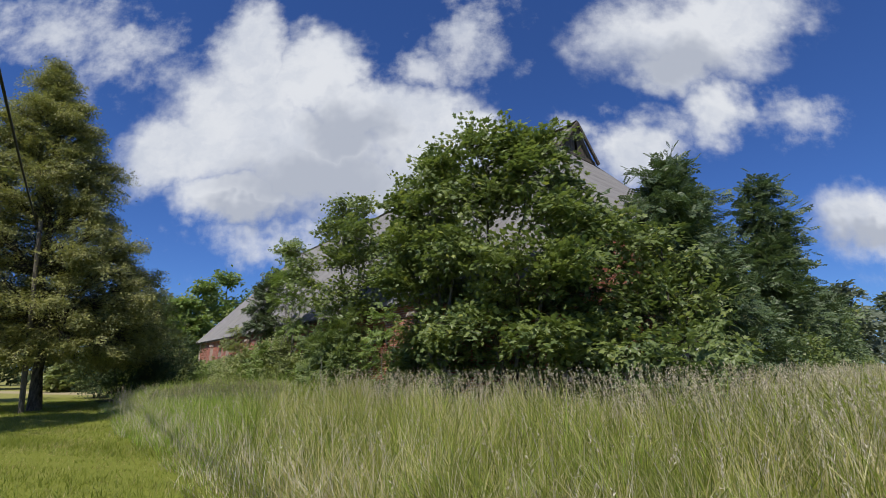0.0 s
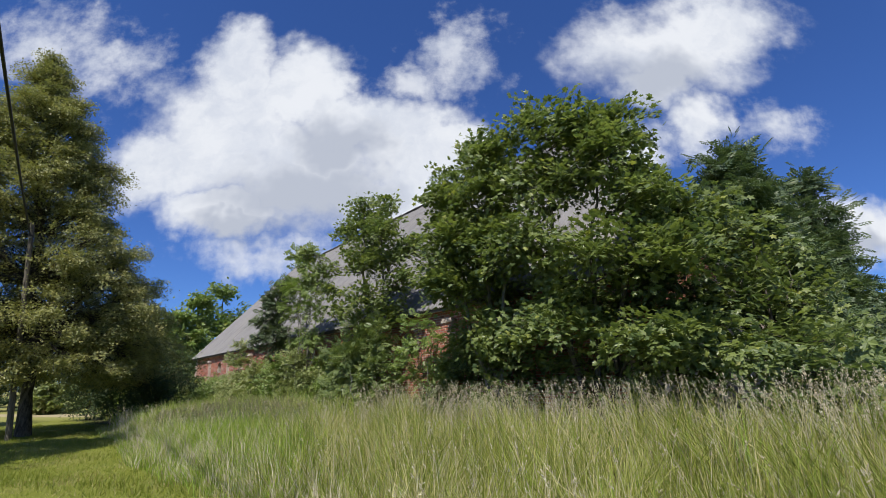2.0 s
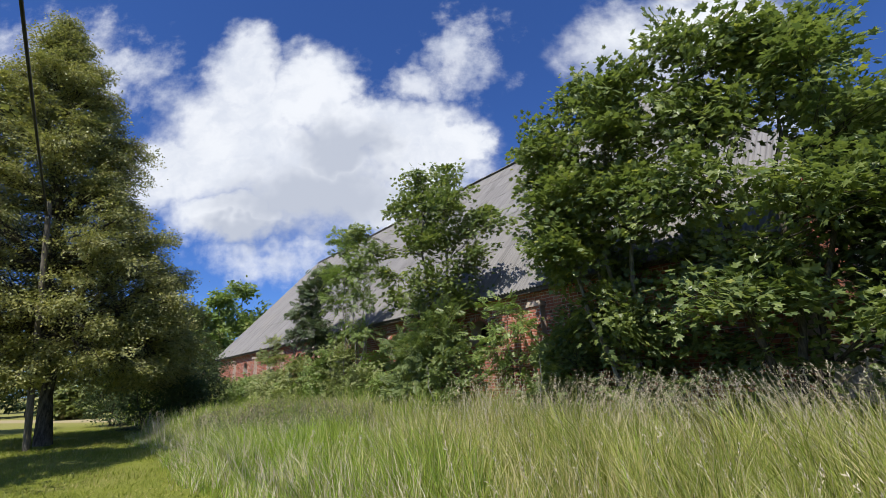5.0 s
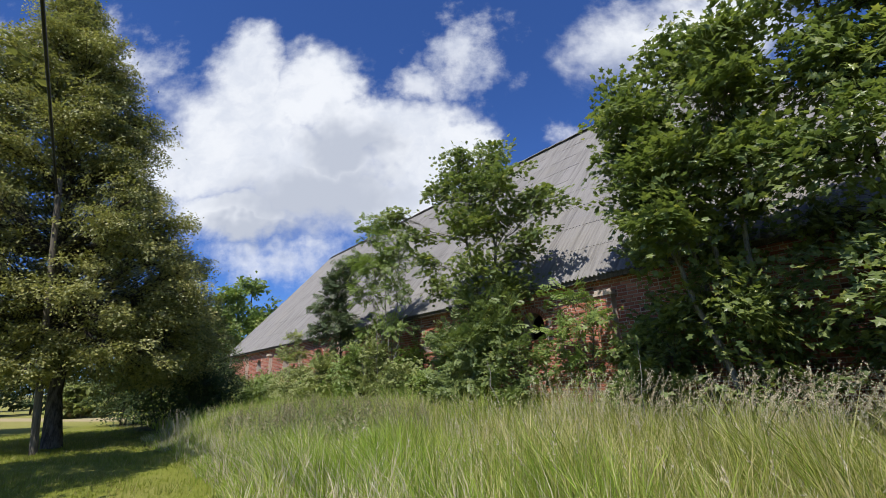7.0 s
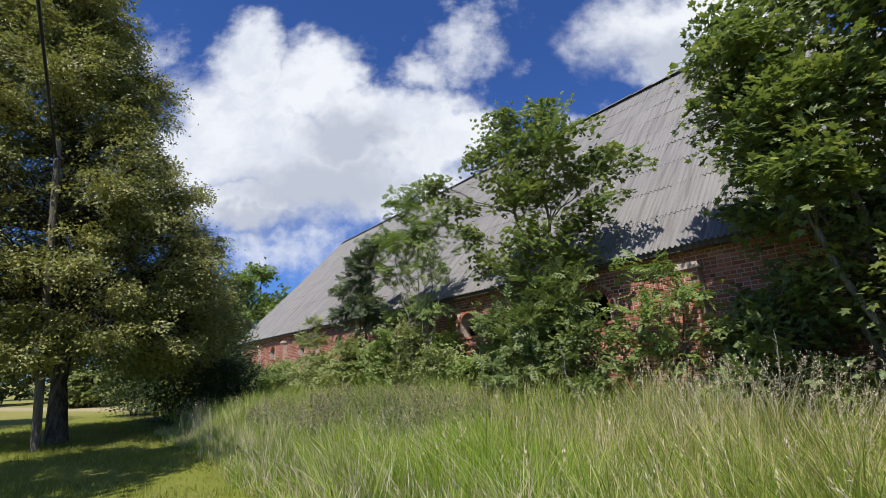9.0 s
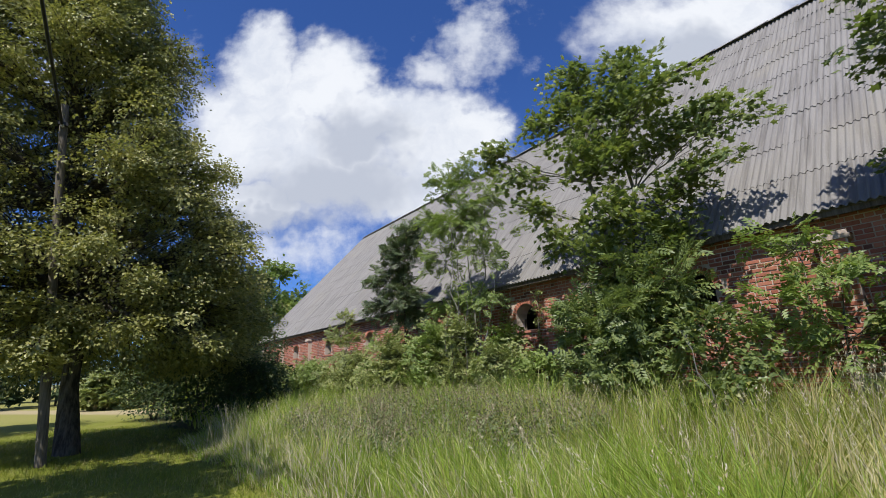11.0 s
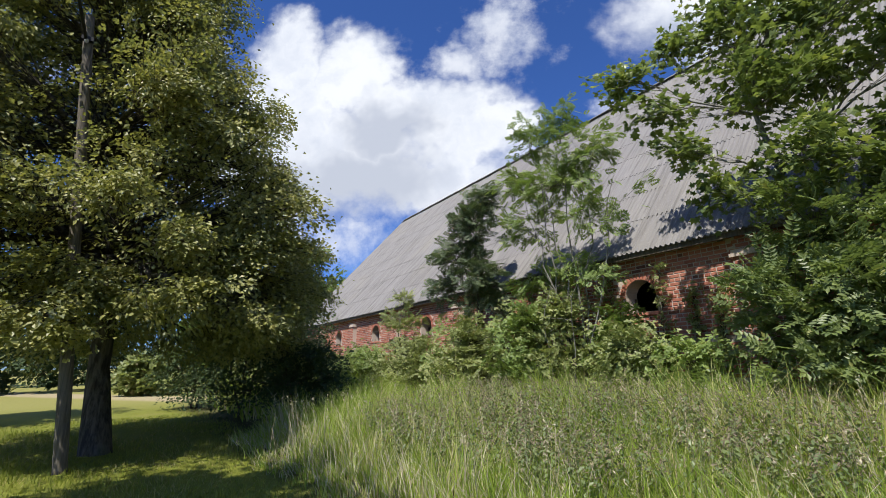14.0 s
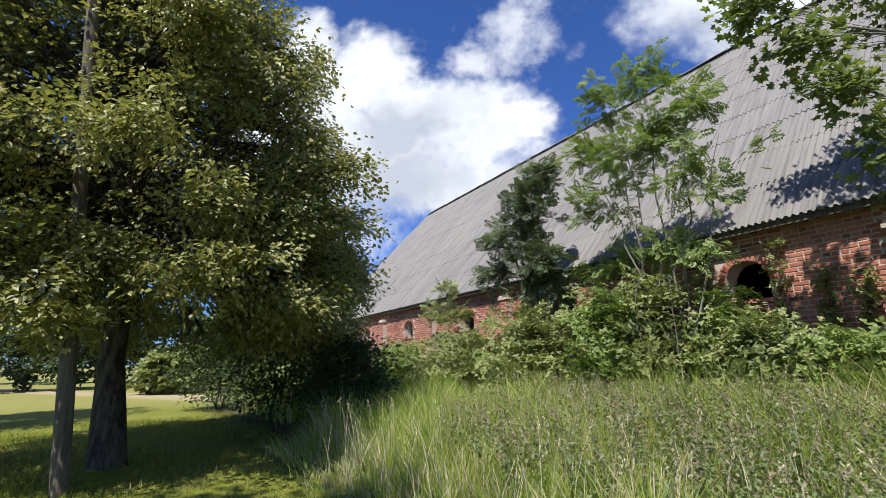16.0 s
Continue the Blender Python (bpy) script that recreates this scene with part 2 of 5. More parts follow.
m_, g = material("weathered_board")
at = g.scaled(g.place(), (18, 18, 1.0))
grain = g.noise(at, 1.0, 6.0, 0.65)
c = g.mix(g.step(grain, 0.3, 0.7), (0.055, 0.045, 0.037), (0.17, 0.145, 0.12))
c = g.mix(g.math("MULTIPLY", g.n("ShaderNodeObjectInfo").outputs["Random"], 0.5), c, (0.11, 0.09, 0.075))
finish(g, c, 0.9, g.bump(grain, 0.6, 0.008), spec=0.15)
BOARD = m_

m_, g = material("ground")
at = g.place()
sep = g.n("ShaderNodeSeparateXYZ")
g.put(sep.inputs[0], at)
px, py = sep.outputs[0], sep.outputs[1]
blot = g.noise(at, 0.45, 4.0)
tuft = g.noise(at, 9.0, 6.0, 0.7)
turf = g.mix(tuft, (0.095, 0.120, 0.018), (0.235, 0.245, 0.045))
turf = g.mix(g.step(blot, 0.5, 0.72, 0.0, 0.55), turf, (0.215, 0.205, 0.065))
# darker, browner tone wherever the uncut grass stands
wild_ground = g.mix(tuft, (0.045, 0.050, 0.018), (0.12, 0.115, 0.045))
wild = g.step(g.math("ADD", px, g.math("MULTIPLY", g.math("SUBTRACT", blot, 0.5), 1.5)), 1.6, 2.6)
c = g.mix(wild, turf, wild_ground)
# sunny meadow and a sandy track beyond the lime tree
meadow = g.mix(tuft, (0.19, 0.20, 0.05), (0.30, 0.27, 0.10))
c = g.mix(g.step(py, 34.0, 44.0), c, meadow)
track = g.math("ABSOLUTE", g.math("SUBTRACT", g.math("ADD", px, g.math("MULTIPLY", py, 0.55)), 26.0))
c = g.mix(g.math("MULTIPLY", g.step(track, 0.8, 2.0, 0.8, 0.0), g.step(py, 36.0, 42.0)), c, (0.38, 0.31, 0.20))
bare = g.step(g.noise(at, 0.8, 5.0, 0.6), 0.62, 0.72, 0.0, 0.55)
near_tree = g.step(g.vec("LENGTH", g.scaled(g.vec("SUBTRACT", at, (0.2, 26.0, 0)), (1, 1, 0))), 1.0, 4.5, 1.0, 0.0)
c = g.mix(g.math("MULTIPLY", bare, near_tree), c, (0.26, 0.20, 0.13))
finish(g, c, 0.95, g.bump(tuft, 0.8, 0.04), spec=0.1)
GROUND = m_

m_, g = material("dark_earth_floor")
finish(g, g.mix(g.noise(g.place(), 3.0, 5.0), (0.05, 0.04, 0.03), (0.11, 0.09, 0.07)), 0.95)
EARTH = m_


# ---------- mesh helpers ----------
def np_mesh(name, verts, faces, smooth=False):
    """A mesh from an array of corners and one of faces with equally many sides."""
    me = bpy.data.meshes.new(name)
    verts, faces = np.asarray(verts, np.float32), np.asarray(faces, np.int32)
    me.vertices.add(len(verts))
    me.vertices.foreach_set("co", verts.ravel())
    k = faces.shape[1]
    me.loops.add(faces.size)
    me.loops.foreach_set("vertex_index", faces.ravel())
    me.polygons.add(len(faces))
    me.polygons.foreach_set("loop_start", np.arange(0, faces.size, k, dtype=np.int32))
    me.polygons.foreach_set("use_smooth", np.full(len(faces), smooth))
    me.update(calc_edges=True)
    me.validate()
    return me


def empty(name, at, label, category, group="", rz=0.0):
    ob = new(name)
    ob.matrix_basis = pose(*at, 0, 0, rz)
    return tagged(ob, label, category, group)


def child(name, me, mat, parent, label="", kind=""):
    if mat is not None and not me.materials:
        me.materials.append(mat)
    ob = new(name, me)
    ob.parent = parent
    return tagged(ob, label, kind=kind)


def part(name, bm, mat, parent, label="", smooth=False):
    me = bpy.data.meshes.new(name)
    bm.normal_update()
    bm.to_mesh(me)
    bm.free()
    if smooth:
        me.polygons.foreach_set("use_smooth", np.full(len(me.polygons), True))
    return child(name, me, mat, parent, label)


def box(bm, lo, hi):
    """An axis-parallel block between two corners."""
    vs = [bm.verts.new((x, y, z)) for x in (lo[0], hi[0]) for y in (lo[1], hi[1]) for z in (lo[2], hi[2])]
    for f in ((0, 1, 3, 2), (4, 6, 7, 5), (0, 4, 5, 1), (2, 3, 7, 6), (0, 2, 6, 4), (1, 5, 7, 3)):
        bm.faces.new([vs[i] for i in f])
    return vs


def prism(bm, outline, x0, x1):
    """A plate between x0 and x1 with the outline (y, z)."""
    a = [bm.verts.new((x0, y, z)) for y, z in outline]
    b = [bm.verts.new((x1, y, z)) for y, z in outline]
    bm.faces.new(a)
    bm.faces.new(b[::-1])
    for i in range(len(a)):
        j = (i + 1) % len(a)
        bm.faces.new((a[i], b[i], b[j], a[j]))


class Tubes:
    """Collects tapered round limbs."""
    def __init__(self):
        self.v, self.f, self.n = [], [], 0

    def add(self, pts, radii, sides=6):
        pts = np.asarray(pts, float)
        d = np.gradient(pts, axis=0)
        d /= np.linalg.norm(d, axis=1)[:, None] + 1e-9
        ref = np.where(np.abs(d[:, 2:3]) > 0.9, np.array([[1.0, 0, 0]]), np.array([[0, 0, 1.0]]))
        a = np.cross(d, ref)
        a /= np.linalg.norm(a, axis=1)[:, None] + 1e-9
        b = np.cross(d, a)
        th = np.linspace(0, 2 * np.pi, sides, endpoint=False)
        ring = pts[:, None] + np.asarray(radii)[:, None, None] * (np.cos(th)[None, :, None] * a[:, None] + np.sin(th)[None, :, None] * b[:, None])
        k = len(pts)
        self.v.append(ring.reshape(-1, 3))
        i = np.arange(k - 1)[:, None] * sides
        j = np.arange(sides)[None]
        q = np.stack([i + j, i + (j + 1) % sides, i + sides + (j + 1) % sides, i + sides + j], -1).reshape(-1, 4)
        self.f.append(q + self.n)
        self.n += k * sides

    def mesh(self, name):
        return np_mesh(name, np.concatenate(self.v), np.concatenate(self.f), True)


def unit(a):
    return a / (np.linalg.norm(a, axis=-1, keepdims=True) + 1e-9)


def fan(outline, lift=0.0):
    """A leaf template as triangles round its middle rib: outline of (x, y)."""
    pts = [(0.0, 0.42, lift)] + [(x, y, 0.0) for x, y in outline]
    n = len(outline)
    return np.array(pts), np.array([(0, i + 1, (i + 1) % n + 1) for i in range(n)])


def leaflets(rows):
    """A leaf of several leaflets: rows of base x, base y, angle, length, width."""
    v, f = [], []
    for bx, by, ang, ln, wd in rows:
        c, s_ = math.cos(ang), math.sin(ang)
        k = len(v)
        for x, y, z in ((0, 0, 0), (-wd / 2, ln * 0.5, 0.12 * wd), (0, ln, -0.1 * ln), (wd / 2, ln * 0.5, 0.12 * wd)):
            v.append((bx + x * c + y * s_, by - x * s_ + y * c, z))
        f += [(k, k + 3, k + 2), (k, k + 2, k + 1)]
    return np.array(v), np.array(f)


MAPLE_T = fan([(0, 0), (0.44, 0.06), (0.27, 0.30), (0.58, 0.62), (0.19, 0.62), (0.0, 1.0), (-0.19, 0.62), (-0.58, 0.62), (-0.27, 0.30), (-0.44, 0.06)], 0.06)
OVAL_T = leaflets([(0, 0, 0, 1.0, 0.66)])
NARROW_T = leaflets([(0, 0, 0, 1.0, 0.3)])
ASH_T = leaflets([(0, 0.84, 0, 0.34, 0.18)] + [(0, 0.22 + 0.2 * k, sgn * 1.05, 0.38 - 0.03 * abs(k - 1), 0.18) for k in range(4) for sgn in (1, -1)])
TRIO_T = leaflets([(0, 0.3, 0, 0.7, 0.48), (0, 0.32, 1.35, 0.6, 0.42), (0, 0.32, -1.35, 0.6, 0.42)])


def scatter(template, at, up, tip, size):
    """Copies of a leaf at many places. up: normals, tip: the way that each points."""
    tv, tf = template
    n = len(at)
    z = unit(up)
    y = unit(tip - (tip * z).sum(1, keepdims=True) * z)
    x = np.cross(y, z)
    v = at[:, None] + size[:, None, None] * (tv[None, :, :1] * x[:, None] + tv[None, :, 1:2] * y[:, None] + tv[None, :, 2:] * z[:, None])
    f = tf[None] + (np.arange(n) * len(tv))[:, None, None]
    return v.reshape(-1, 3), f.reshape(-1, 3)


def bend(a, b, sag, rng, k=5, wob=0.06):
    """A bent line from a to b."""
    t = np.linspace(0, 1, k)[:, None]
    p = a + (b - a) * t
    ln = np.linalg.norm(b - a)
    p[:, 2] += sag * ln * (t[:, 0] * (1 - t[:, 0]))
    p[1:-1] += rng.normal(0, wob * ln, (k - 2, 3)) * 0.5
    return p


def rise(x, y):
    """Height of the ground: it climbs gently towards the barn."""
    t = np.clip((np.asarray(x, float) - 2.0) / 6.0, 0, 1)
    return 0.35 * t * t * (3 - 2 * t)


TO_LIGHT = np.array(to_sun)      # leaves turn their faces to the light
DENSITY = {"maple": 1.0, "ash": 1.5, "trio": 1.0, "oval": 1.0}


def plant(name, label, category, base, stems, lobes, leaf, leaf_mat, bark, leaf_size, per_cluster, seed, spread=0.34, flat=0.5,
          trunk_r=0.1, droop=0.25, twig=0.008, group="", gloss_up=0.32, shell=2.2, clear=0.0, fill=1.0, core=1.5):
    """A tree or shrub. stems: tops of the stems (x, y, z); lobes: (x, y, z, rx, ry, rz, clusters), the boughs of the crown."""
    rng = np.random.default_rng(seed)
    base = np.array([base[0], base[1], float(rise(base[0], base[1]))])
    kinds = ((MAPLE_T, "maple"), (ASH_T, "ash"), (TRIO_T, "trio"))
    thick_leaf = DENSITY[next((k for t, k in kinds if t is leaf), "oval")]
    root = empty(name, base, label, category, group)
    trunk, boughs = Tubes(), Tubes()
    lines = []
    for k, top in enumerate(stems):
        top = np.array(top, float) - base
        foot = np.array([rng.normal(0, trunk_r * 1.1), rng.normal(0, trunk_r * 1.1), -0.15]) if len(stems) > 1 else np.array([0, 0, -0.15])
        p = bend(foot, top, 0.0, rng, 9, 0.022)
        r = trunk_r * (np.linspace(1, 0.18, 9) ** 1.0)
        r[0] *= 1.35
        trunk.add(p, r, 10)
        lines.append((p, r))
    allp = np.concatenate([p for p, r in lines])
    allr = np.concatenate([r for p, r in lines])
    at, up_l, tip_l, size_l = [], [], [], []
    for lx, ly, lz, rx, ry, rz, count in lobes:
        c = np.array([lx, ly, lz]) - base
        rad = np.array([rx, ry, rz])
        low = allp[:, 2] < c[2] - 0.2 * rz
        d = np.linalg.norm(allp - c, axis=1) + np.where(low, 0, 3.0) + np.where(allp[:, 2] < clear, 9.0, 0.0) + 0.35 * np.maximum(0, c[2] - allp[:, 2])
        s_ = int(np.argmin(d))
        limb = bend(allp[s_], c, 0.12, rng, 6, 0.05)
        r0 = min(allr[s_] * 0.5, 0.02 + 0.02 * np.linalg.norm(c - allp[s_]) + 0.02 * max(rad))
        boughs.add(limb, np.linspace(r0, r0 * 0.35, 6), 6)
        count = int(count * fill)
        dirs = unit(rng.normal(0, 1, (count, 3)))
        rr = rng.random(count) ** (1 / shell)
        rr *= 1 + 0.16 * rng.normal(0, 1, count)
        for q in c + dirs * rad * rr[:, None]:
            if q[2] < 0.05:
                q[2] = 0.05 + 0.2 * rng.random()
            tt = rng.uniform(0.3, 1.0)
            i = int(tt * 5)
            br = bend(limb[min(i, 5)], q, 0.05, rng, 3, 0.05)
            boughs.add(br, np.linspace(max(r0 * 0.22, twig), twig * 0.5, 3), 3)
            n = max(3, int(per_cluster * thick_leaf * rng.uniform(0.6, 1.4)))
            sp = spread * rng.uniform(0.75, 1.3)
            # a spray: leaves set along both sides of a shoot, in one plate that hangs outwards
            way_out = unit(q - c + 1e-3)
            from_stem = q - allp[int(np.argmin(np.abs(allp[:, 2] - q[2])))]
            from_stem[2] = 0.0
            from_stem = unit(from_stem)
            d = unit(0.55 * way_out + 0.6 * from_stem + np.array([0, 0, 0.25 - 0.9 * droop]) + rng.normal(0, 0.22, 3))
            nrm = np.array([0, 0, gloss_up]) + (1 - gloss_up) * (way_out + 0.7 * from_stem) + 0.35 * TO_LIGHT + rng.normal(0, 0.16, 3)
            nrm = unit(nrm - (nrm @ d) * d)
            sdv = np.cross(d, nrm)
            along = rng.uniform(-1.5, 0.9, n) * sp
            across = rng.normal(0, 0.62, n) * sp * (1.0 - 0.3 * along / sp)
            pos = q + along[:, None] * d + across[:, None] * sdv + (rng.normal(0, 0.28 * flat, n) * sp)[:, None] * nrm
            pos[:, 2] -= droop * 0.35 * np.maximum(0, along + across * np.sign(across) * 0.5)
            at.append(pos)
            up_l.append(nrm + rng.normal(0, 0.34, (n, 3)))
            tip_l.append(0.75 * d + np.sign(across)[:, None] * 0.6 * sdv + rng.normal(0, 0.3, (n, 3)) + np.array([0, 0, -droop]))
            size_l.append(rng.uniform(0.65, 1.2, n))
        # filler leaves in the middle of the bough, added to block light
        n = int(core * count)
        at.append(c + rng.normal(0, 0.42, (n, 3)) * rad)
        up_l.append(rng.normal(0, 0.6, (n, 3)) + np.array([0, 0, 0.7]))
        tip_l.append(rng.normal(0, 1, (n, 3)))
        size_l.append(rng.uniform(0.9, 1.3, n))
    at, up, tip, size = np.concatenate(at), np.concatenate(up_l), np.concatenate(tip_l), np.concatenate(size_l)
    at[:, 2] = np.maximum(at[:, 2], 0.03)
    v_, f_ = scatter(leaf, at, up, tip, leaf_size * size)
    child("trunk", trunk.mesh("trunk"), bark, root)
    child("branchwork", boughs.mesh("branchwork"), bark, root, kind="stuff")
    child("crown", np_mesh("crown", v_, f_), leaf_mat, root)
    return root


# ---------- ground ----------
gx = np.unique(np.concatenate([np.linspace(-3000, -60, 12), np.linspace(-60, 70, 105), np.linspace(70, 3000, 12)]))
gy = np.unique(np.concatenate([np.linspace(-3000, -40, 12), np.linspace(-40, 100, 113), np.linspace(100, 3000, 12)]))
X, Y = np.meshgrid(gx, gy)
Z = rise(X, Y) + 0.02 * np.sin(X * 1.3 + Y * 0.7) * (np.abs(X) < 50)
idx = np.arange(X.size).reshape(X.shape)
ground = new("ground", np_mesh("ground", np.stack([X, Y, Z], -1).reshape(-1, 3),
                               np.stack([idx[:-1, :-1], idx[:-1, 1:], idx[1:, 1:], idx[1:, :-1]], -1).reshape(-1, 4), True))
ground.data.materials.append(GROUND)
tagged(ground, "mown lawn and rough meadow soil on gently rising ground", "ground", kind="structure")

# ---------- barn ----------
EAVE_X, EAVE_Z, RIDGE_X, RIDGE_Z = 10.54, 4.27, 20.2, 14.8
NEAR_Y, FAR_Y, GABLET_Y = 7.8, 52.0, 12.5
WALL_X = 10.85
PIVOT = np.array([10.85, 20.0, 0.0])
SLOPE = (RIDGE_Z - EAVE_Z) / (RIDGE_X - EAVE_X)
PITCH = math.atan(SLOPE)
LENGTH = math.hypot(RIDGE_X - EAVE_X, RIDGE_Z - EAVE_Z)
HIP_Z = 7.0
HIP_X = EAVE_X + (HIP_Z - EAVE_Z) / SLOPE
barn = empty("barn", PIVOT, "huge old overgrown red brick barn with steep grey corrugated roof", "barn", rz=-0.9)


def shifted(bm):
    bmesh.ops.translate(bm, verts=bm.verts, vec=-Vector(PIVOT))
    return bm


WINDOWS = [17.1, 22.39, 27.7, 33.0, 38.2, 43.6]
PILASTERS = [14.42, 19.73, 25.05, 30.36, 35.67, 40.99, 46.3]
SILL, SPRING, HALF, TOP = 2.7, 3.12, 0.44, 4.45


def arch_outline(yc, half, n=10, spring=SPRING):
    return [(yc + half * math.cos(a), spring + half * math.sin(a)) for a in np.linspace(0, math.pi, n)]


# long wall with arched openings right through it
bm = bmesh.new()
edge = NEAR_Y
for yc in WINDOWS:
    left = [(edge, TOP), (edge, SPRING), (edge, SILL)] if edge > NEAR_Y else [(edge, TOP)]
    prism(bm, [(edge, -0.3), (yc - HALF, -0.3), (yc - HALF, SILL), (yc - HALF, SPRING), (yc - HALF, TOP)] + left, WALL_X, WALL_X + 0.5)
    prism(bm, [(yc - HALF, -0.3), (yc + HALF, -0.3), (yc + HALF, SILL), (yc - HALF, SILL)], WALL_X, WALL_X + 0.5)
    arc = arch_outline(yc, HALF)
    prism(bm, [(yc - HALF, TOP)] + arc[::-1] + [(yc + HALF, TOP)], WALL_X, WALL_X + 0.5)
    edge = yc + HALF
prism(bm, [(edge, -0.3), (FAR_Y - 0.3, -0.3), (FAR_Y - 0.3, TOP), (edge, TOP), (edge, SPRING), (edge, SILL)], WALL_X, WALL_X + 0.5)
bmesh.ops.remove_doubles(bm, verts=bm.verts, dist=0.002)
side_wall = part("side_wall", shifted(bm), MORTAR, barn, "red brick long wall with arched openings and pilasters")

# end walls and the far long wall
bm = bmesh.new()
for y0, y1, hip in ((NEAR_Y, NEAR_Y + 0.5, True), (FAR_Y - 0.8, FAR_Y - 0.3, False)):
    xr = 2 * RIDGE_X - WALL_X
    top_l = HIP_X + 0.1
    pts = [(WALL_X + 0.5, -0.3), (xr - 0.5, -0.3), (xr - 0.5, TOP)]
    pts += [(2 * RIDGE_X - top_l - 0.3, HIP_Z - 0.35), (top_l + 0.3, HIP_Z - 0.35)] if hip else [(RIDGE_X, RIDGE_Z - 0.35)]
    pts += [(WALL_X + 0.5, TOP)]
    a = [bm.verts.new((x, y0, z)) for x, z in pts]
    b = [bm.verts.new((x, y1, z)) for x, z in pts]
    bm.faces.new(a[::-1])
    bm.faces.new(b)
    for i in range(len(a)):
        bm.faces.new((a[i], a[(i + 1) % len(a)], b[(i + 1) % len(a)], b[i]))
box(bm, (2 * RIDGE_X - WALL_X - 0.5, NEAR_Y, -0.3), (2 * RIDGE_X - WALL_X, FAR_Y - 0.3, TOP))
bmesh.ops.recalc_face_normals(bm, faces=bm.faces)
end_wall = part("end_wall", shifted(bm), MORTAR, barn, "red brick end wall in the shade of trees")

bm = bmesh.new()
box(bm, (WALL_X + 0.5, NEAR_Y + 0.5, 0.36), (2 * RIDGE_X - WALL_X - 0.5, FAR_Y - 0.8, 0.42))
part("floor", shifted(bm), EARTH, barn, "dark earth floor inside")


# roof slab under the sheets
def roof_slab(mirror):
    outline = [(EAVE_X + 0.03, NEAR_Y - 0.2), (HIP_X, NEAR_Y - 0.2), (RIDGE_X - 1.75, GABLET_Y - 0.1), (RIDGE_X, GABLET_Y - 0.25), (RIDGE_X, FAR_Y), (EAVE_X + 0.03, FAR_Y)]
    bm = bmesh.new()
    def height(x):
        return EAVE_Z + (x - EAVE_X) * SLOPE
    def flip(x):
        return 2 * RIDGE_X - x if mirror else x
    a = [bm.verts.new((flip(x), y, height(x) - 0.06)) for x, y in outline]
    b = [bm.verts.new((flip(x), y, height(x) - 0.16)) for x, y in outline]
    bm.faces.new(a)
    bm.faces.new(b[::-1])
    for i in range(len(a)):
        bm.faces.new((a[i], b[i], b[(i + 1) % len(a)], a[(i + 1) % len(a)]))
    bmesh.ops.recalc_face_normals(bm, faces=bm.faces)
    return shifted(bm)


roof = part("roof", roof_slab(False), CEMENT, barn, "steep roof of weathered grey corrugated fibre-cement sheets")
part("rear_roof", roof_slab(True), CEMENT, barn)

SHEET_W, ROWS_UP, WAVES = 0.80, 9, 6
ROW = LENGTH / ROWS_UP


def sheet_mesh(n=24, length=ROW + 0.14):
    y = np.linspace(-SHEET_W / 2 - 0.03, SHEET_W / 2 + 0.03, n + 1)
    z = 0.036 * np.cos(2 * np.pi * y / (SHEET_W / WAVES))
    v = np.concatenate([np.stack([np.full(n + 1, xx), y, z + zz], 1) for xx, zz in ((0, 0.012), (length, -0.006), (0, 0.012), (0, -0.004))])
    i = np.arange(n)
    m = n + 1
    f = np.concatenate([np.stack([i, i + m, i + m + 1, i + 1], 1), np.stack([i + 3 * m, i + 2 * m, i + 2 * m + 1, i + 3 * m + 1], 1)])
    me = np_mesh("sheet", v, f, True)
    me.materials.append(CEMENT)
    return me


sheet = sheet_mesh()
rng = np.random.default_rng(5)
SPOTS = []
for col in range(int((FAR_Y - NEAR_Y + 0.2) / SHEET_W)):
    yc = FAR_Y - SHEET_W * (col + 0.5)
    for row in range(ROWS_UP):
        s0 = row * ROW - 0.06
        xm = EAVE_X + (s0 + ROW) * math.cos(PITCH)
        hip_edge = NEAR_Y - 0.2 + max(0.0, xm - HIP_X) * (GABLET_Y - NEAR_Y) / (RIDGE_X - 1.75 - HIP_X)
        if yc - SHEET_W / 2 > hip_edge - 0.35 or yc > GABLET_Y:
            SPOTS.append((yc, row, s0))


def sheet_pose(yc, row, s0):
    lift = 0.004 * rng.random()
    m = Matrix.Translation((EAVE_X + s0 * math.cos(PITCH), yc + rng.normal(0, 0.004), EAVE_Z + s0 * math.sin(PITCH) + lift)) @ Matrix.Rotation(-PITCH, 4, "Y")
    return Matrix.Translation(-Vector(PIVOT)) @ m @ Matrix.Rotation(rng.normal(0, 0.0035), 4, "Z") @ Matrix.Rotation(rng.normal(0, 0.003), 4, "Y")


# ridge caps
bm = bmesh.new()
arc = [(RIDGE_X + 0.24 * math.sin(a), RIDGE_Z - 0.17 + 0.24 * math.cos(a)) for a in np.linspace(-1.15, 1.15, 7)]
for k, y in enumerate((0.0, 1.06)):
    r = 1.0 if k else 1.06
    for x, z in arc:
        bm.verts.new((RIDGE_X + (x - RIDGE_X) * r, y, RIDGE_Z + (z - RIDGE_Z) * 1.0 + (0.02 if not k else 0)))
bm.verts.ensure_lookup_table()
for i in range(6):
    bm.faces.new((bm.verts[i], bm.verts[i + 1], bm.verts[i + 8], bm.verts[i + 7]))
cap = bpy.data.meshes.new("ridge_cap")
bm.normal_update()
bm.to_mesh(cap)
bm.free()
cap.materials.append(CEMENT)
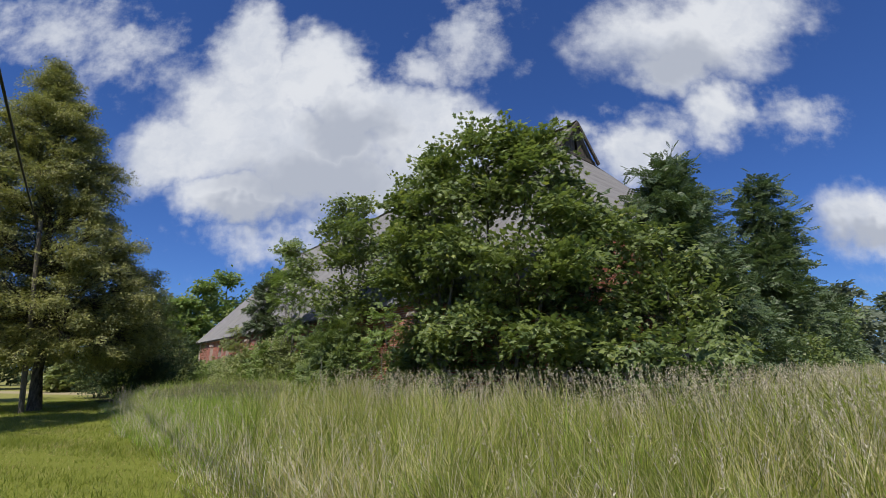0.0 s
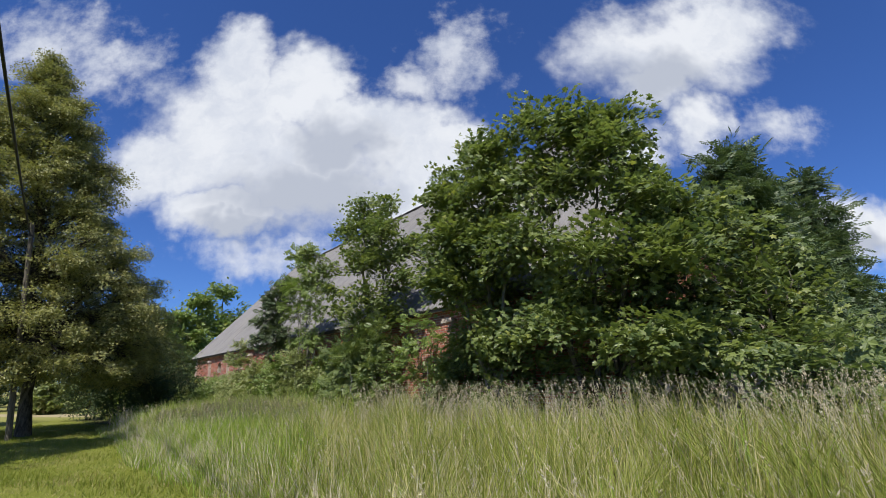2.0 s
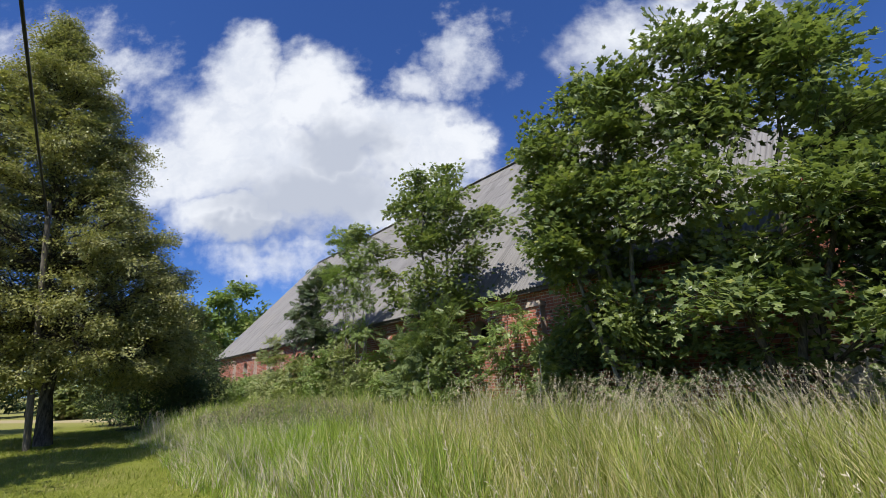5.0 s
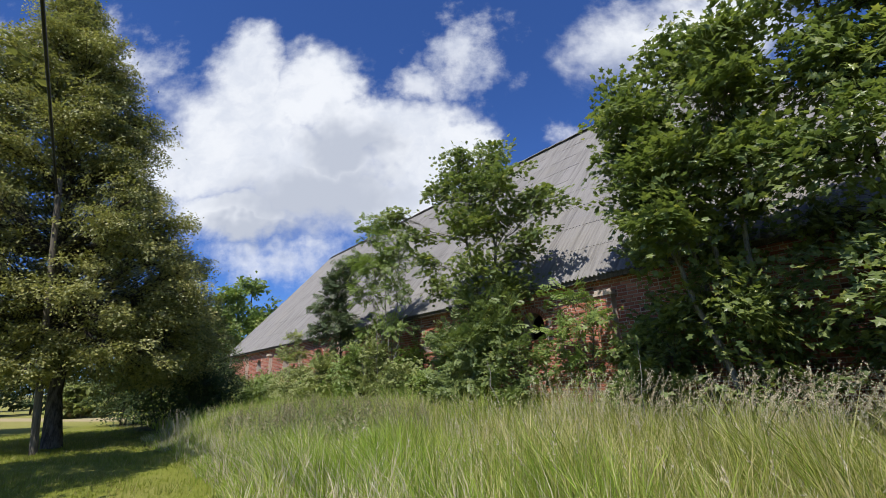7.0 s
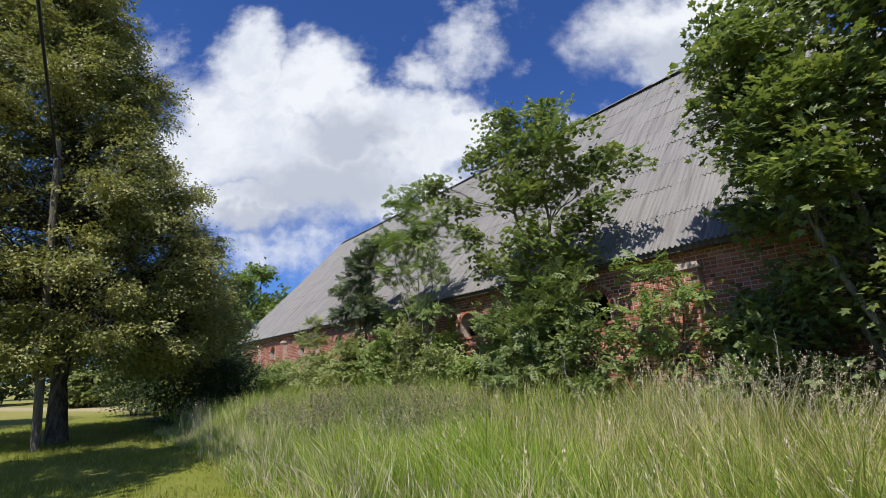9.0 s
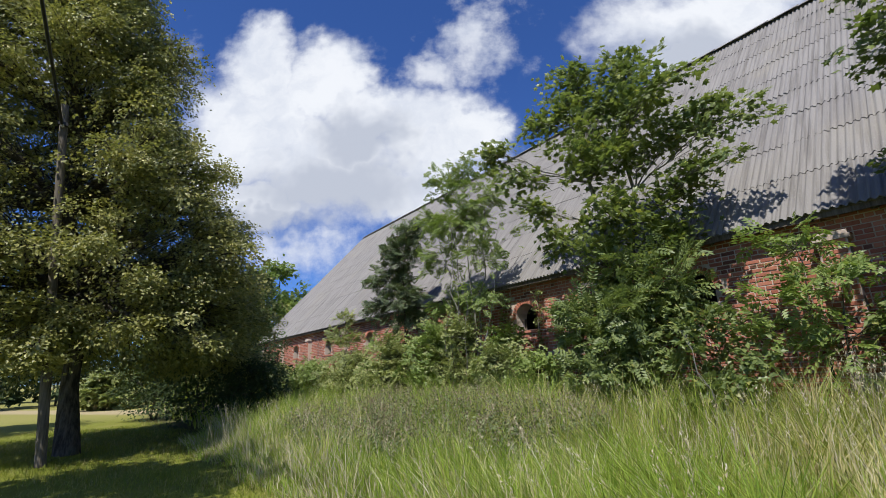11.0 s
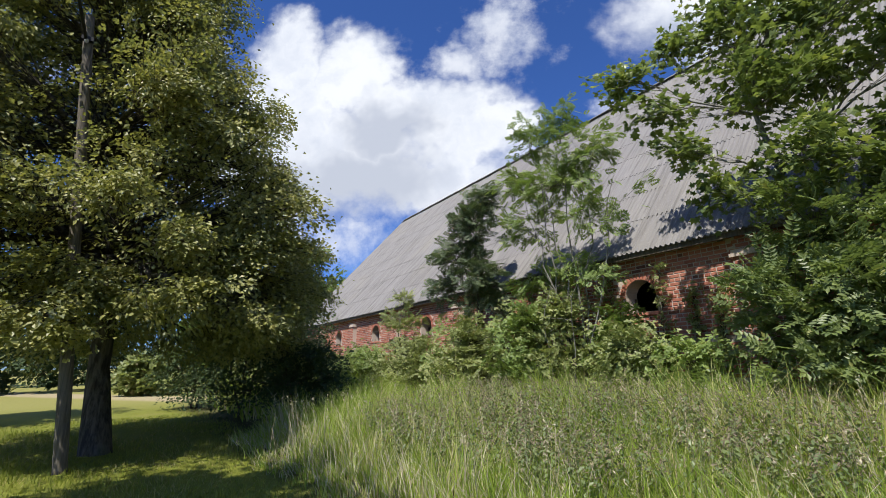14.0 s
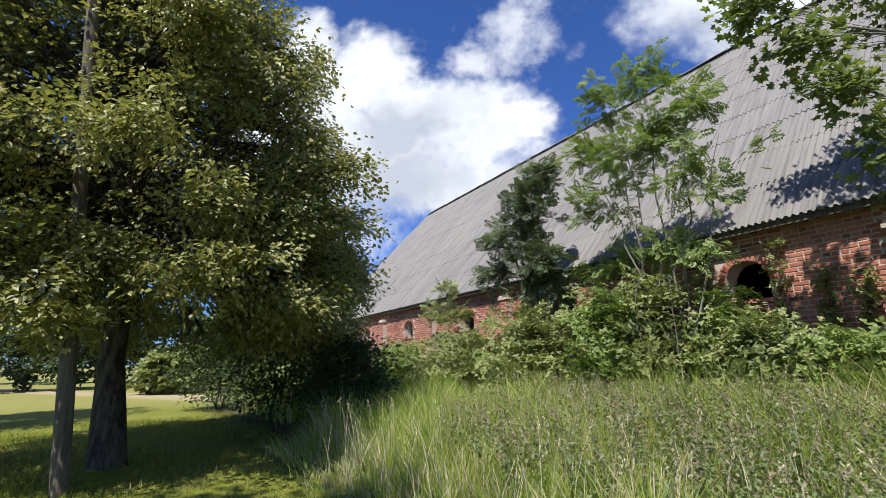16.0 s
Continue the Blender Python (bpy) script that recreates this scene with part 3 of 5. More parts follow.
for k in range(39):
    ob = child("ridge_cap", cap, CEMENT, roof)
    ob.matrix_basis = Matrix.Translation(Vector((0, GABLET_Y - 0.3 + k * 1.02, 0.03 + 0.012 * math.sin(k * 2.1))) - Vector(PIVOT))

# hip face of the near end, corrugated
n = int((2 * (RIDGE_X - HIP_X)) / 0.134 * 4)
xs = np.linspace(HIP_X, 2 * RIDGE_X - HIP_X, n)
rows_v = []
hip_top_z = RIDGE_Z - 1.75 * SLOPE
for t in (0.0, 0.33, 0.66, 1.0):
    lim = np.clip((RIDGE_X - HIP_X - np.abs(xs - RIDGE_X)) / (RIDGE_X - HIP_X - 1.75), 0, 1)
    k = np.minimum(t, lim) if t else np.zeros(n)
    wave = 0.026 * np.cos(2 * np.pi * xs / 0.134)
    rows_v.append(np.stack([xs, NEAR_Y - 0.35 + k * (GABLET_Y - NEAR_Y + 0.35) - wave * 0.7, HIP_Z - 0.05 + k * (hip_top_z - HIP_Z) + wave * 0.7], 1))
ii = np.arange(n - 1)
hf = np.concatenate([np.stack([ii + r * n, ii + 1 + r * n, ii + 1 + (r + 1) * n, ii + (r + 1) * n], 1) for r in range(3)])
child("hip_roof", np_mesh("hip_roof", np.concatenate(rows_v) - PIVOT, hf, True), CEMENT, barn, "half-hipped roof end of corrugated sheets")

# boarded gablet with a dark opening
bm = bmesh.new()
box(bm, (RIDGE_X - 1.8, GABLET_Y - 0.12, hip_top_z - 0.1), (RIDGE_X + 1.8, GABLET_Y + 0.06, hip_top_z + 0.12))
gablet = part("gablet", shifted(bm), BOARD, barn, "small weathered board gable with a dark opening")
for k in range(16):
    x = RIDGE_X - 1.62 + k * 0.215
    t = RIDGE_Z - 0.2 - abs(x - RIDGE_X) * SLOPE
    b = hip_top_z + 0.1
    if abs(x - RIDGE_X) < 0.3 and k % 2 == 0 or t < b + 0.08:
        b = max(b, t - 0.35) if t > b + 0.4 else b
    if t - b < 0.05:
        continue
    bm = bmesh.new()
    box(bm, (x - 0.095, GABLET_Y - 0.03, b), (x + 0.095, GABLET_Y, t))
    part("board", shifted(bm), BOARD, gablet)
for sgn in (1, -1):
    bm = bmesh.new()
    box(bm, (0, -0.06, -0.09), (2.7, 0.06, 0.09))
    bmesh.ops.rotate(bm, verts=bm.verts, matrix=Matrix.Rotation(PITCH, 3, "Y"))
    if sgn < 0:
        bmesh.ops.scale(bm, verts=bm.verts, vec=(-1, 1, 1))
        bmesh.ops.reverse_faces(bm, faces=bm.faces)
    bmesh.ops.translate(bm, verts=bm.verts, vec=(RIDGE_X, GABLET_Y - 0.3, RIDGE_Z - 0.03))
    part("bargeboard", shifted(bm), BOARD, gablet)

# eaves: rafter ends, wall plate
bm = bmesh.new()
for q in box(bm, (0.1, -0.06, -0.30), (0.9, 0.06, -0.16)):
    q.co.z += q.co.x * SLOPE
rafter = bpy.data.meshes.new("rafter")
bm.normal_update()
bm.to_mesh(rafter)
bm.free()
rafter.materials.append(BOARD)
for k in range(48):
    ob = child("rafter", rafter, BOARD, barn)
    ob.matrix_basis = Matrix.Translation(Vector((EAVE_X, NEAR_Y + 0.4 + k * 0.92, EAVE_Z)) - Vector(PIVOT))
bm = bmesh.new()
box(bm, (EAVE_X + 0.02, NEAR_Y, EAVE_Z - 0.17), (EAVE_X + 0.06, FAR_Y - 0.1, EAVE_Z - 0.05))
part("eaves_board", shifted(bm), BOARD, barn)

# pilasters of brick with a projecting cap
BRICK_L, COURSE, JOINT = 0.285, 0.097, 0.023


def brick_mesh(length, height=COURSE - JOINT, out=0.012, deep=0.05):
    """One brick with softened face edges; its face looks to -x."""
    bm = bmesh.new()
    c = 0.006
    back_v = [bm.verts.new((deep, y, z)) for y, z in ((-length / 2, -height / 2), (length / 2, -height / 2), (length / 2, height / 2), (-length / 2, height / 2))]
    mid_v = [bm.verts.new((-out + c, q.co.y, q.co.z)) for q in back_v]
    face_v = [bm.verts.new((-out, q.co.y - math.copysign(c, q.co.y), q.co.z - math.copysign(c, q.co.z))) for q in back_v]
    for a, b in ((back_v, mid_v), (mid_v, face_v)):
        for i in range(4):
            bm.faces.new((a[i], b[i], b[(i + 1) % 4], a[(i + 1) % 4]))
    bm.faces.new(face_v[::-1])
    bmesh.ops.recalc_face_normals(bm, faces=bm.faces)
    me = bpy.data.meshes.new("brick")
    bm.to_mesh(me)
    bm.free()
    me.materials.append(BRICK)
    return me


STRETCHER, HEADER = brick_mesh(BRICK_L - JOINT), brick_mesh(BRICK_L / 2 - JOINT)


def in_window(y, z, half_len):
    for yc in WINDOWS:
        if SILL - 0.02 < z < SPRING and abs(y - yc) < HALF + half_len:
            return True
        if z >= SPRING and math.hypot(max(0.0, abs(y - yc) - half_len * 0.6), z - SPRING) < HALF + 0.17:
            return True
    return False


def courses(y0, y1, z0, z1):
    """Places of the bricks in a bond of stretcher and header courses: y, z, header or not."""
    spots = []
    for k in range(int((z1 - z0) / COURSE)):
        z = z0 + (k + 0.5) * COURSE
        head = k % 3 == 2
        step_y = BRICK_L / 2 if head else BRICK_L
        off = (k % 2) * step_y / 2
        for i in range(int((y1 - y0) / step_y)):
            y = y0 + off + (i + 0.5) * step_y
            if not in_window(y, z, step_y / 2):
                spots.append((y, z, head))
    return spots


def joined_bricks(name, spots, parent, turn=None, x_face=WALL_X, seed=1):
    rng = np.random.default_rng(seed)
    vv, ff, k = [], [], 0
    for me, flag in ((STRETCHER, False), (HEADER, True)):
        co = np.zeros(len(me.vertices) * 3, np.float32)
        me.vertices.foreach_get("co", co)
        co = co.reshape(-1, 3)
        quads = np.array([list(p.vertices) for p in me.polygons])
        sel = np.array([(x_face, y, z) for y, z, h in spots if h == flag])
        if not len(sel):
            continue
        sel[:, 0] += rng.normal(0, 0.003, len(sel))
        vv.append((co[None] + sel[:, None]).reshape(-1, 3))
        ff.append((quads[None] + (np.arange(len(sel)) * len(co))[:, None, None]).reshape(-1, 4) + k)
        k += len(sel) * len(co)
    v_ = np.concatenate(vv)
    if turn is not None:
        v_ = turn(v_)
    child(name, np_mesh(name, v_ - PIVOT, np.concatenate(ff)), BRICK, parent, kind="stuff")


for yc in PILASTERS:
    bm = bmesh.new()
    box(bm, (WALL_X - 0.24, yc - 0.23, -0.2), (WALL_X, yc + 0.23, 3.66))
    box(bm, (WALL_X - 0.29, yc - 0.28, 3.66), (WALL_X, yc + 0.28, 3.74))
    box(bm, (WALL_X - 0.26, yc - 0.25, 3.74), (WALL_X, yc + 0.25, 3.82))
    pil = part("pilaster", shifted(bm), MORTAR, barn, "brick pilaster with a projecting cap")
    spots = []
    for k in range(26):
        z = 1.25 + (k + 0.5) * COURSE
        if k % 2:
            spots += [(yc - 0.165, z, True), (yc + 0.062, z, False)]
        else:
            spots += [(yc - 0.062, z, False), (yc + 0.165, z, True)]
    joined_bricks("pilaster_bricks", spots, pil, x_face=WALL_X - 0.24, seed=int(yc))

# arched window surrounds: rings of bricks on edge, a timber frame and glazing bars
VOUSSOIR = brick_mesh(0.075, 0.16)
for yc in WINDOWS:
    bm = bmesh.new()
    for y0, y1, z0, z1 in ((yc - HALF + 0.01, yc - HALF + 0.07, SILL, SPRING), (yc + HALF - 0.07, yc + HALF - 0.01, SILL, SPRING), (yc - HALF + 0.07, yc + HALF - 0.07, SILL, SILL + 0.06)):
        box(bm, (WALL_X + 0.38, y0, z0), (WALL_X + 0.43, y1, z1))
    win = part("window", shifted(bm), BOARD, barn, "arched opening with a broken dark frame")
    bm = bmesh.new()
    box(bm, (WALL_X - 0.05, yc - HALF - 0.06, SILL - 0.07), (WALL_X + 0.3, yc + HALF + 0.06, SILL))
    part("sill", shifted(bm), BRICK, win)
    for a in np.linspace(0.05, math.pi - 0.05, 17):
        ob = child("arch_brick", VOUSSOIR, BRICK, win)
        m = Matrix.Translation(Vector((WALL_X - 0.012, yc + (HALF + 0.085) * math.cos(a), SPRING + (HALF + 0.085) * math.sin(a))) - Vector(PIVOT))
        ob.matrix_basis = m @ Matrix.Rotation(a - math.pi / 2, 4, "X")

# ---------- utility pole and its cable ----------
pole = empty("utility_pole", (-0.62, 25.4, 0), "leaning weathered grey wooden utility pole beside the lime tree", "pole")
tb = Tubes()
# the pole's lean and girth are fitted to the camera's view
foot, head = np.array([0, 0, -0.3]), np.array([-0.76, 0.0, 8.0])
pp = foot + (head - foot) * np.linspace(0, 1, 7)[:, None]
tb.add(pp, np.linspace(0.098, 0.078, 7), 14)
tb.add(np.array([head - (0, 0, 0.02), head]), [0.078, 0.001], 14)
child("shaft", tb.mesh("shaft"), POLE_WOOD, pole)
bm = bmesh.new()
box(bm, (-0.80, -0.16, 7.42), (-0.62, -0.08, 7.50))
part("bracket", bm, CABLE, pole, "small iron cable bracket")
tb = Tubes()
tb.add(np.array([(-0.72, -0.14, z) for z in (7.36, 7.40, 7.44, 7.48)]), [0.02, 0.04, 0.03, 0.015], 8)
child("insulator", tb.mesh("insulator"), CERAMIC, pole, "pale ceramic insulator")
cable = Tubes()
t = np.linspace(0, 1, 40)
cx, cy = -1.35 - 1.1 * t, 25.4 - 45 * t
cable.add(np.stack([cx, cy, 7.45 + 0.9 * t - 4 * 0.75 * t * (1 - t)], 1), np.full(40, 0.028), 8)
wire = new("overhead_cable", cable.mesh("overhead_cable"))
wire.data.materials.append(CABLE)
tagged(wire, "black sagging overhead cable tied to the wooden pole", "cable")

# ---------- trees ----------
# lime tree beside the lawn: boughs in uneven tiers, lean fitted to the view
rng = np.random.default_rng(11)
LIME_H = [2.0, 3.0, 4.2, 5.4, 6.6, 7.6, 8.6, 10.0, 11.5, 13.0, 14.4, 15.6, 16.5]
LIME_R = [3.3, 3.9, 4.25, 4.3, 4.35, 3.75, 3.25, 2.75, 2.6, 2.4, 1.55, 0.95, 0.3]
lobes = []
h, a = 2.1, 0.0
while h < 16.4:
    r = float(np.interp(h, LIME_H, LIME_R))
    rr = max(0.0, r - 0.55) * rng.uniform(0.72, 1.08)
    s_ = (0.50 + 0.085 * r) * rng.uniform(0.75, 1.2)
    x_, y_ = -0.135 * h + 0.1 + rr * math.cos(a), 27.5 + 0.95 * rr * math.sin(a)
    hidden = y_ > 28.6 or x_ < -4.6
    by_pole = y_ < 26.4 and abs(x_ + 0.62 + 0.095 * h) < 1.0 and 4.7 < h < 9.0      # boughs left out where they would hide the pole from the camera
    if not by_pole:
        lobes.append((x_, y_, h + rng.uniform(-0.3, 0.3), s_ * 1.15, s_ * 1.15, s_ * 0.55, 9 if hidden else 20))
    a += 2.39996 + rng.uniform(-0.25, 0.25)
    h += 0.235 / max(r, 0.6)
for h in np.arange(3.0, 15.4, 0.8):
    r = float(np.interp(h, LIME_H, LIME_R))
    lobes.append((-0.135 * h, 27.5, h, r * 0.7, r * 0.7, 0.75, int(8 + 12 * r)))
lobes += [(3.6, 29.2, 6.5, 0.8, 0.8, 0.5, 22), (3.3, 29.6, 5.2, 0.9, 0.9, 0.5, 22), (3.6, 28.4, 4.0, 0.8, 0.8, 0.5, 22), (3.2, 28.0, 3.0, 0.9, 0.9, 0.5, 22), (2.6, 26.6, 2.5, 0.8, 0.8, 0.45, 20), (3.4, 29.0, 2.2, 0.9, 0.9, 0.5, 22), (4.0, 30.2, 3.0, 1.0, 1.0, 0.7, 26), (3.7, 28.0, 3.3, 0.9, 0.9, 0.6, 24), (4.2, 29.6, 4.7, 0.9, 0.9, 0.6, 24), (4.9, 30.6, 3.8, 1.0, 1.0, 0.7, 24), (4.4, 30.4, 1.9, 1.1, 1.0, 0.6, 26), (3.0, 26.9, 3.5, 0.9, 0.8, 0.5, 22), (3.9, 31.0, 5.4, 1.0, 1.0, 0.7, 22), (1.6, 30.4, 4.4, 1.1, 1.0, 0.8, 24), (-0.8, 30.4, 5.0, 1.2, 1.0, 0.9, 24), (-1.3, 28.3, 5.4, 1.2, 0.8, 0.8, 32), (-1.5, 28.3, 7.0, 1.2, 0.8, 0.9, 32), (-1.9, 28.1, 8.7, 1.1, 0.8, 0.9, 26), (0.6, 28.7, 6.2, 1.1, 0.9, 0.9, 28), (0.9, 28.6, 4.6, 1.1, 0.9, 0.8, 28), (-2.9, 28.2, 6.2, 1.1, 0.8, 0.9, 26), (-2.2, 30.2, 2.3, 1.1, 1.0, 0.5, 22), (-0.4, 30.8, 2.2, 1.1, 1.0, 0.5, 22), (1.2, 30.6, 2.2, 1.0, 1.0, 0.5, 20), (-3.4, 28.0, 2.2, 1.0, 1.0, 0.5, 20), (2.2, 29.6, 2.4, 0.9, 0.9, 0.5, 20), (0.6, 24.0, 2.7, 0.8, 0.7, 0.45, 20)]
lime = plant("lime_tree", "tall dense lime tree with yellowish flowering boughs, shading the lawn", "tree", (-0.25, 27.0), [(-2.2, 27.3, 16.2)], lobes, OVAL_T, LINDEN_LEAF,
             LINDEN_BARK, 0.092, 58, 21, spread=0.25, flat=0.9, trunk_r=0.215, droop=0.5, clear=2.4, core=12.0, shell=3.0, gloss_up=0.08)
# two out-of-view trees, added only for their shade on the lawn
for k_, (x_, y_) in enumerate(((-8.6, 33.5), (-6.1, 18.4))):
    plant("lime_tree", "unseen lime tree, added to cast shade on the lawn", "tree", (x_, y_), [(x_, y_, 14.0)],
      [(x_ + r * math.cos(a), y_ + r * math.sin(a), h, 1.2, 1.2, 0.9, 12) for h, r, k in ((3.4, 2.6, 7), (5.5, 2.6, 7), (7.6, 2.4, 6), (9.6, 1.9, 5), (11.4, 1.3, 4), (12.6, 0.6, 3)) for a in np.linspace(0, 6.28, k, endpoint=False)],
      OVAL_T, LINDEN_LEAF, LINDEN_BARK, 0.22, 34, 22 + k_, spread=0.4, flat=0.45, trunk_r=0.26, droop=0.5)

# maples in front of the barn
plant("maple_tree", "bushy many-stemmed maple with bright lobed leaves before the barn", "tree", (9.2, 10.9), [(9.0, 11.6, 9.2), (9.4, 10.2, 8.8), (8.6, 12.6, 7.2), (9.9, 12.2, 7.0)],
      [(9.0, 11.2, 8.5, 0.6, 0.7, 0.7, 14), (8.9, 12.4, 7.7, 0.8, 0.8, 0.7, 20), (8.3, 11.9, 7.0, 0.8, 0.8, 0.5, 18), (9.2, 10.6, 7.8, 1.1, 1.0, 0.8, 30), (9.0, 12.5, 6.5, 0.9, 0.7, 0.6, 20), (9.2, 11.4, 6.5, 1.4, 1.1, 0.9, 34),
       (8.4, 12.1, 5.2, 0.9, 0.8, 0.6, 24), (8.1, 11.0, 5.6, 0.9, 1.2, 0.8, 34), (8.1, 11.4, 4.3, 0.8, 0.8, 0.4, 18), (8.6, 10.4, 2.9, 0.9, 1.1, 0.7, 24), (9.2, 11.6, 2.9, 0.8, 0.9, 0.6, 18), (7.4, 11.4, 4.2, 0.5, 0.5, 0.3, 10),
       (8.3, 9.9, 6.7, 1.0, 0.8, 0.8, 26), (8.2, 9.8, 7.8, 0.8, 0.7, 0.6, 18), (8.2, 9.9, 5.3, 0.8, 0.8, 0.6, 20), (9.6, 10.6, 5.0, 0.8, 1.0, 0.8, 22), (9.8, 12.0, 5.0, 0.6, 0.7, 0.6, 14), (9.9, 12.8, 4.5, 0.6, 0.6, 0.6, 14), (9.9, 11.2, 4.0, 0.6, 0.9, 0.7, 16), (9.9, 12.2, 6.2, 0.6, 0.7, 0.5, 14)],
      MAPLE_T, MAPLE_LEAF, GREY_BARK, 0.14, 34, 31, fill=1.4, spread=0.34, flat=0.6, trunk_r=0.075, droop=0.3)
plant("maple_tree", "broad maple with layered sprays of bright leaves before the barn", "tree", (9.1, 8.0), [(8.6, 8.6, 8.3), (9.0, 7.2, 7.6), (9.6, 6.4, 6.0)],
      [(8.3, 8.6, 8.2, 0.6, 0.6, 0.6, 12), (8.8, 7.9, 7.6, 1.0, 1.0, 0.8, 26), (8.8, 6.9, 6.8, 1.0, 1.0, 0.8, 26), (8.6, 8.6, 6.4, 1.3, 1.4, 1.0, 40), (8.9, 6.2, 5.4, 1.0, 1.0, 0.8, 24),
       (8.0, 8.8, 4.8, 1.0, 1.5, 0.9, 34), (7.9, 7.0, 4.2, 0.9, 1.1, 0.6, 22), (8.3, 5.4, 3.9, 0.9, 0.9, 0.6, 18), (7.6, 8.2, 2.7, 0.8, 1.2, 0.45, 18), (7.7, 6.0, 2.3, 0.8, 0.9, 0.4, 16), (8.8, 8.2, 3.2, 0.9, 1.5, 0.9, 28), (9.0, 5.6, 2.4, 0.8, 1.0, 0.7, 18), (9.5, 6.8, 7.5, 0.8, 0.8, 0.6, 22), (8.8, 7.5, 7.8, 0.7, 0.8, 0.5, 18), (9.4, 5.5, 5.0, 0.8, 0.8, 0.5, 16), (9.7, 6.8, 4.3, 0.7, 0.9, 0.7, 18), (9.8, 7.6, 3.2, 0.6, 0.9, 0.7, 16), (9.9, 9.4, 4.2, 0.6, 0.9, 0.8, 16), (10.6, 6.9, 6.8, 0.6, 0.6, 0.6, 16), (9.6, 8.4, 6.8, 0.7, 0.8, 0.6, 18)],
      MAPLE_T, MAPLE_LEAF, DARK_BARK, 0.14, 32, 32, fill=1.45, spread=0.34, flat=0.6, trunk_r=0.08, droop=0.35)

# two-stemmed maple against the roof
plant("maple_tree", "slender two-stemmed maple with pale trunks leaning on the barn eaves", "tree", (10.0, 18.3), [(9.5, 18.6, 9.6), (10.0, 17.6, 9.2)],
      [(9.5, 18.9, 9.4, 0.6, 0.7, 0.7, 13), (9.8, 17.4, 9.0, 0.6, 0.7, 0.7, 14), (9.3, 19.0, 8.0, 0.8, 0.8, 0.6, 11), (9.8, 17.6, 7.7, 0.7, 0.8, 0.7, 14), (9.4, 19.9, 8.5, 0.6, 0.7, 0.5, 9),
       (9.9, 15.6, 6.6, 0.6, 1.0, 0.35, 14), (9.4, 18.8, 8.6, 0.8, 0.9, 0.8, 16), (9.2, 18.6, 7.0, 0.9, 1.2, 0.8, 18), (9.5, 18.4, 6.4, 1.1, 1.2, 0.6, 16), (9.0, 16.4, 7.6, 0.8, 0.8, 0.5, 12), (9.6, 15.9, 5.7, 0.6, 0.8, 0.3, 8), (9.1, 17.9, 5.0, 1.0, 1.1, 0.6, 18), (9.4, 18.4, 4.4, 0.8, 0.9, 0.5, 10),
       (9.7, 17.2, 6.6, 0.9, 0.9, 0.5, 16), (9.9, 16.8, 5.4, 0.7, 0.9, 0.5, 16), (9.7, 17.9, 8.2, 0.8, 0.8, 0.6, 14), (9.9, 17.0, 4.4, 0.7, 0.8, 0.5, 16), (10.0, 16.2, 7.0, 0.7, 0.7, 0.4, 12), (10.0, 18.6, 7.4, 0.6, 0.7, 0.4, 8),
       (7.6, 20.3, 7.1, 0.6, 0.5, 0.3, 9), (8.3, 19.9, 6.4, 0.7, 0.6, 0.3, 10), (8.6, 19.6, 5.5, 0.6, 0.5, 0.3, 9), (8.8, 19.4, 4.6, 0.5, 0.5, 0.3, 8)],
      MAPLE_T, MAPLE_LEAF, GREY_BARK, 0.145, 26, 41, spread=0.30, flat=0.6, trunk_r=0.095, droop=0.25, fill=1.35)
# elder and ash scrub round its foot
plant("elder_bush", "dark leafy elder scrub at the foot of the maple", "bush", (9.6, 18.2), [(9.3, 18.4, 3.6), (9.0, 17.4, 3.0), (9.3, 19.0, 3.4)],
      [(9.2, 18.0, 3.5, 0.9, 0.9, 0.9, 26), (8.8, 17.4, 2.4, 0.9, 0.9, 0.9, 30), (8.9, 18.6, 2.3, 0.8, 0.7, 0.9, 24), (9.3, 16.9, 3.2, 0.7, 0.7, 0.8, 16), (8.5, 18.0, 1.3, 0.8, 1.4, 0.6, 26)],
      ASH_T, ASH_LEAF, DARK_BARK, 0.34, 11, 42, spread=0.26, trunk_r=0.045)
# thin pale shrub tree, small dense tree
plant("willow_tree", "thin many-stemmed tree with pale twigs and sparse leaves by the wall", "tree", (9.3, 23.3), [(9.0, 24.1, 7.6), (9.2, 23.2, 7.9), (9.3, 22.3, 7.0), (9.1, 24.6, 6.4), (9.4, 21.8, 6.0), (9.0, 23.6, 6.8)],
      [(9.0, 24.2, 7.9, 0.55, 0.55, 0.6, 12), (9.1, 23.0, 8.0, 0.5, 0.6, 0.6, 10), (9.2, 22.2, 7.0, 0.6, 0.7, 0.5, 11), (9.0, 24.7, 6.6, 0.6, 0.6, 0.7, 14), (9.1, 23.2, 6.2, 0.9, 1.2, 0.8, 26), (9.2, 22.0, 5.0, 0.7, 1.0, 0.6, 12), (9.0, 24.4, 5.2, 0.7, 0.9, 0.8, 16), (9.5, 22.9, 3.9, 0.6, 0.9, 0.5, 14), (9.6, 24.6, 3.8, 0.6, 1.0, 0.5, 16)],
      ASH_T, BRIGHT_LEAF, GREY_BARK, 0.25, 14, 43, spread=0.27, trunk_r=0.036, core=1.0, droop=0.4)
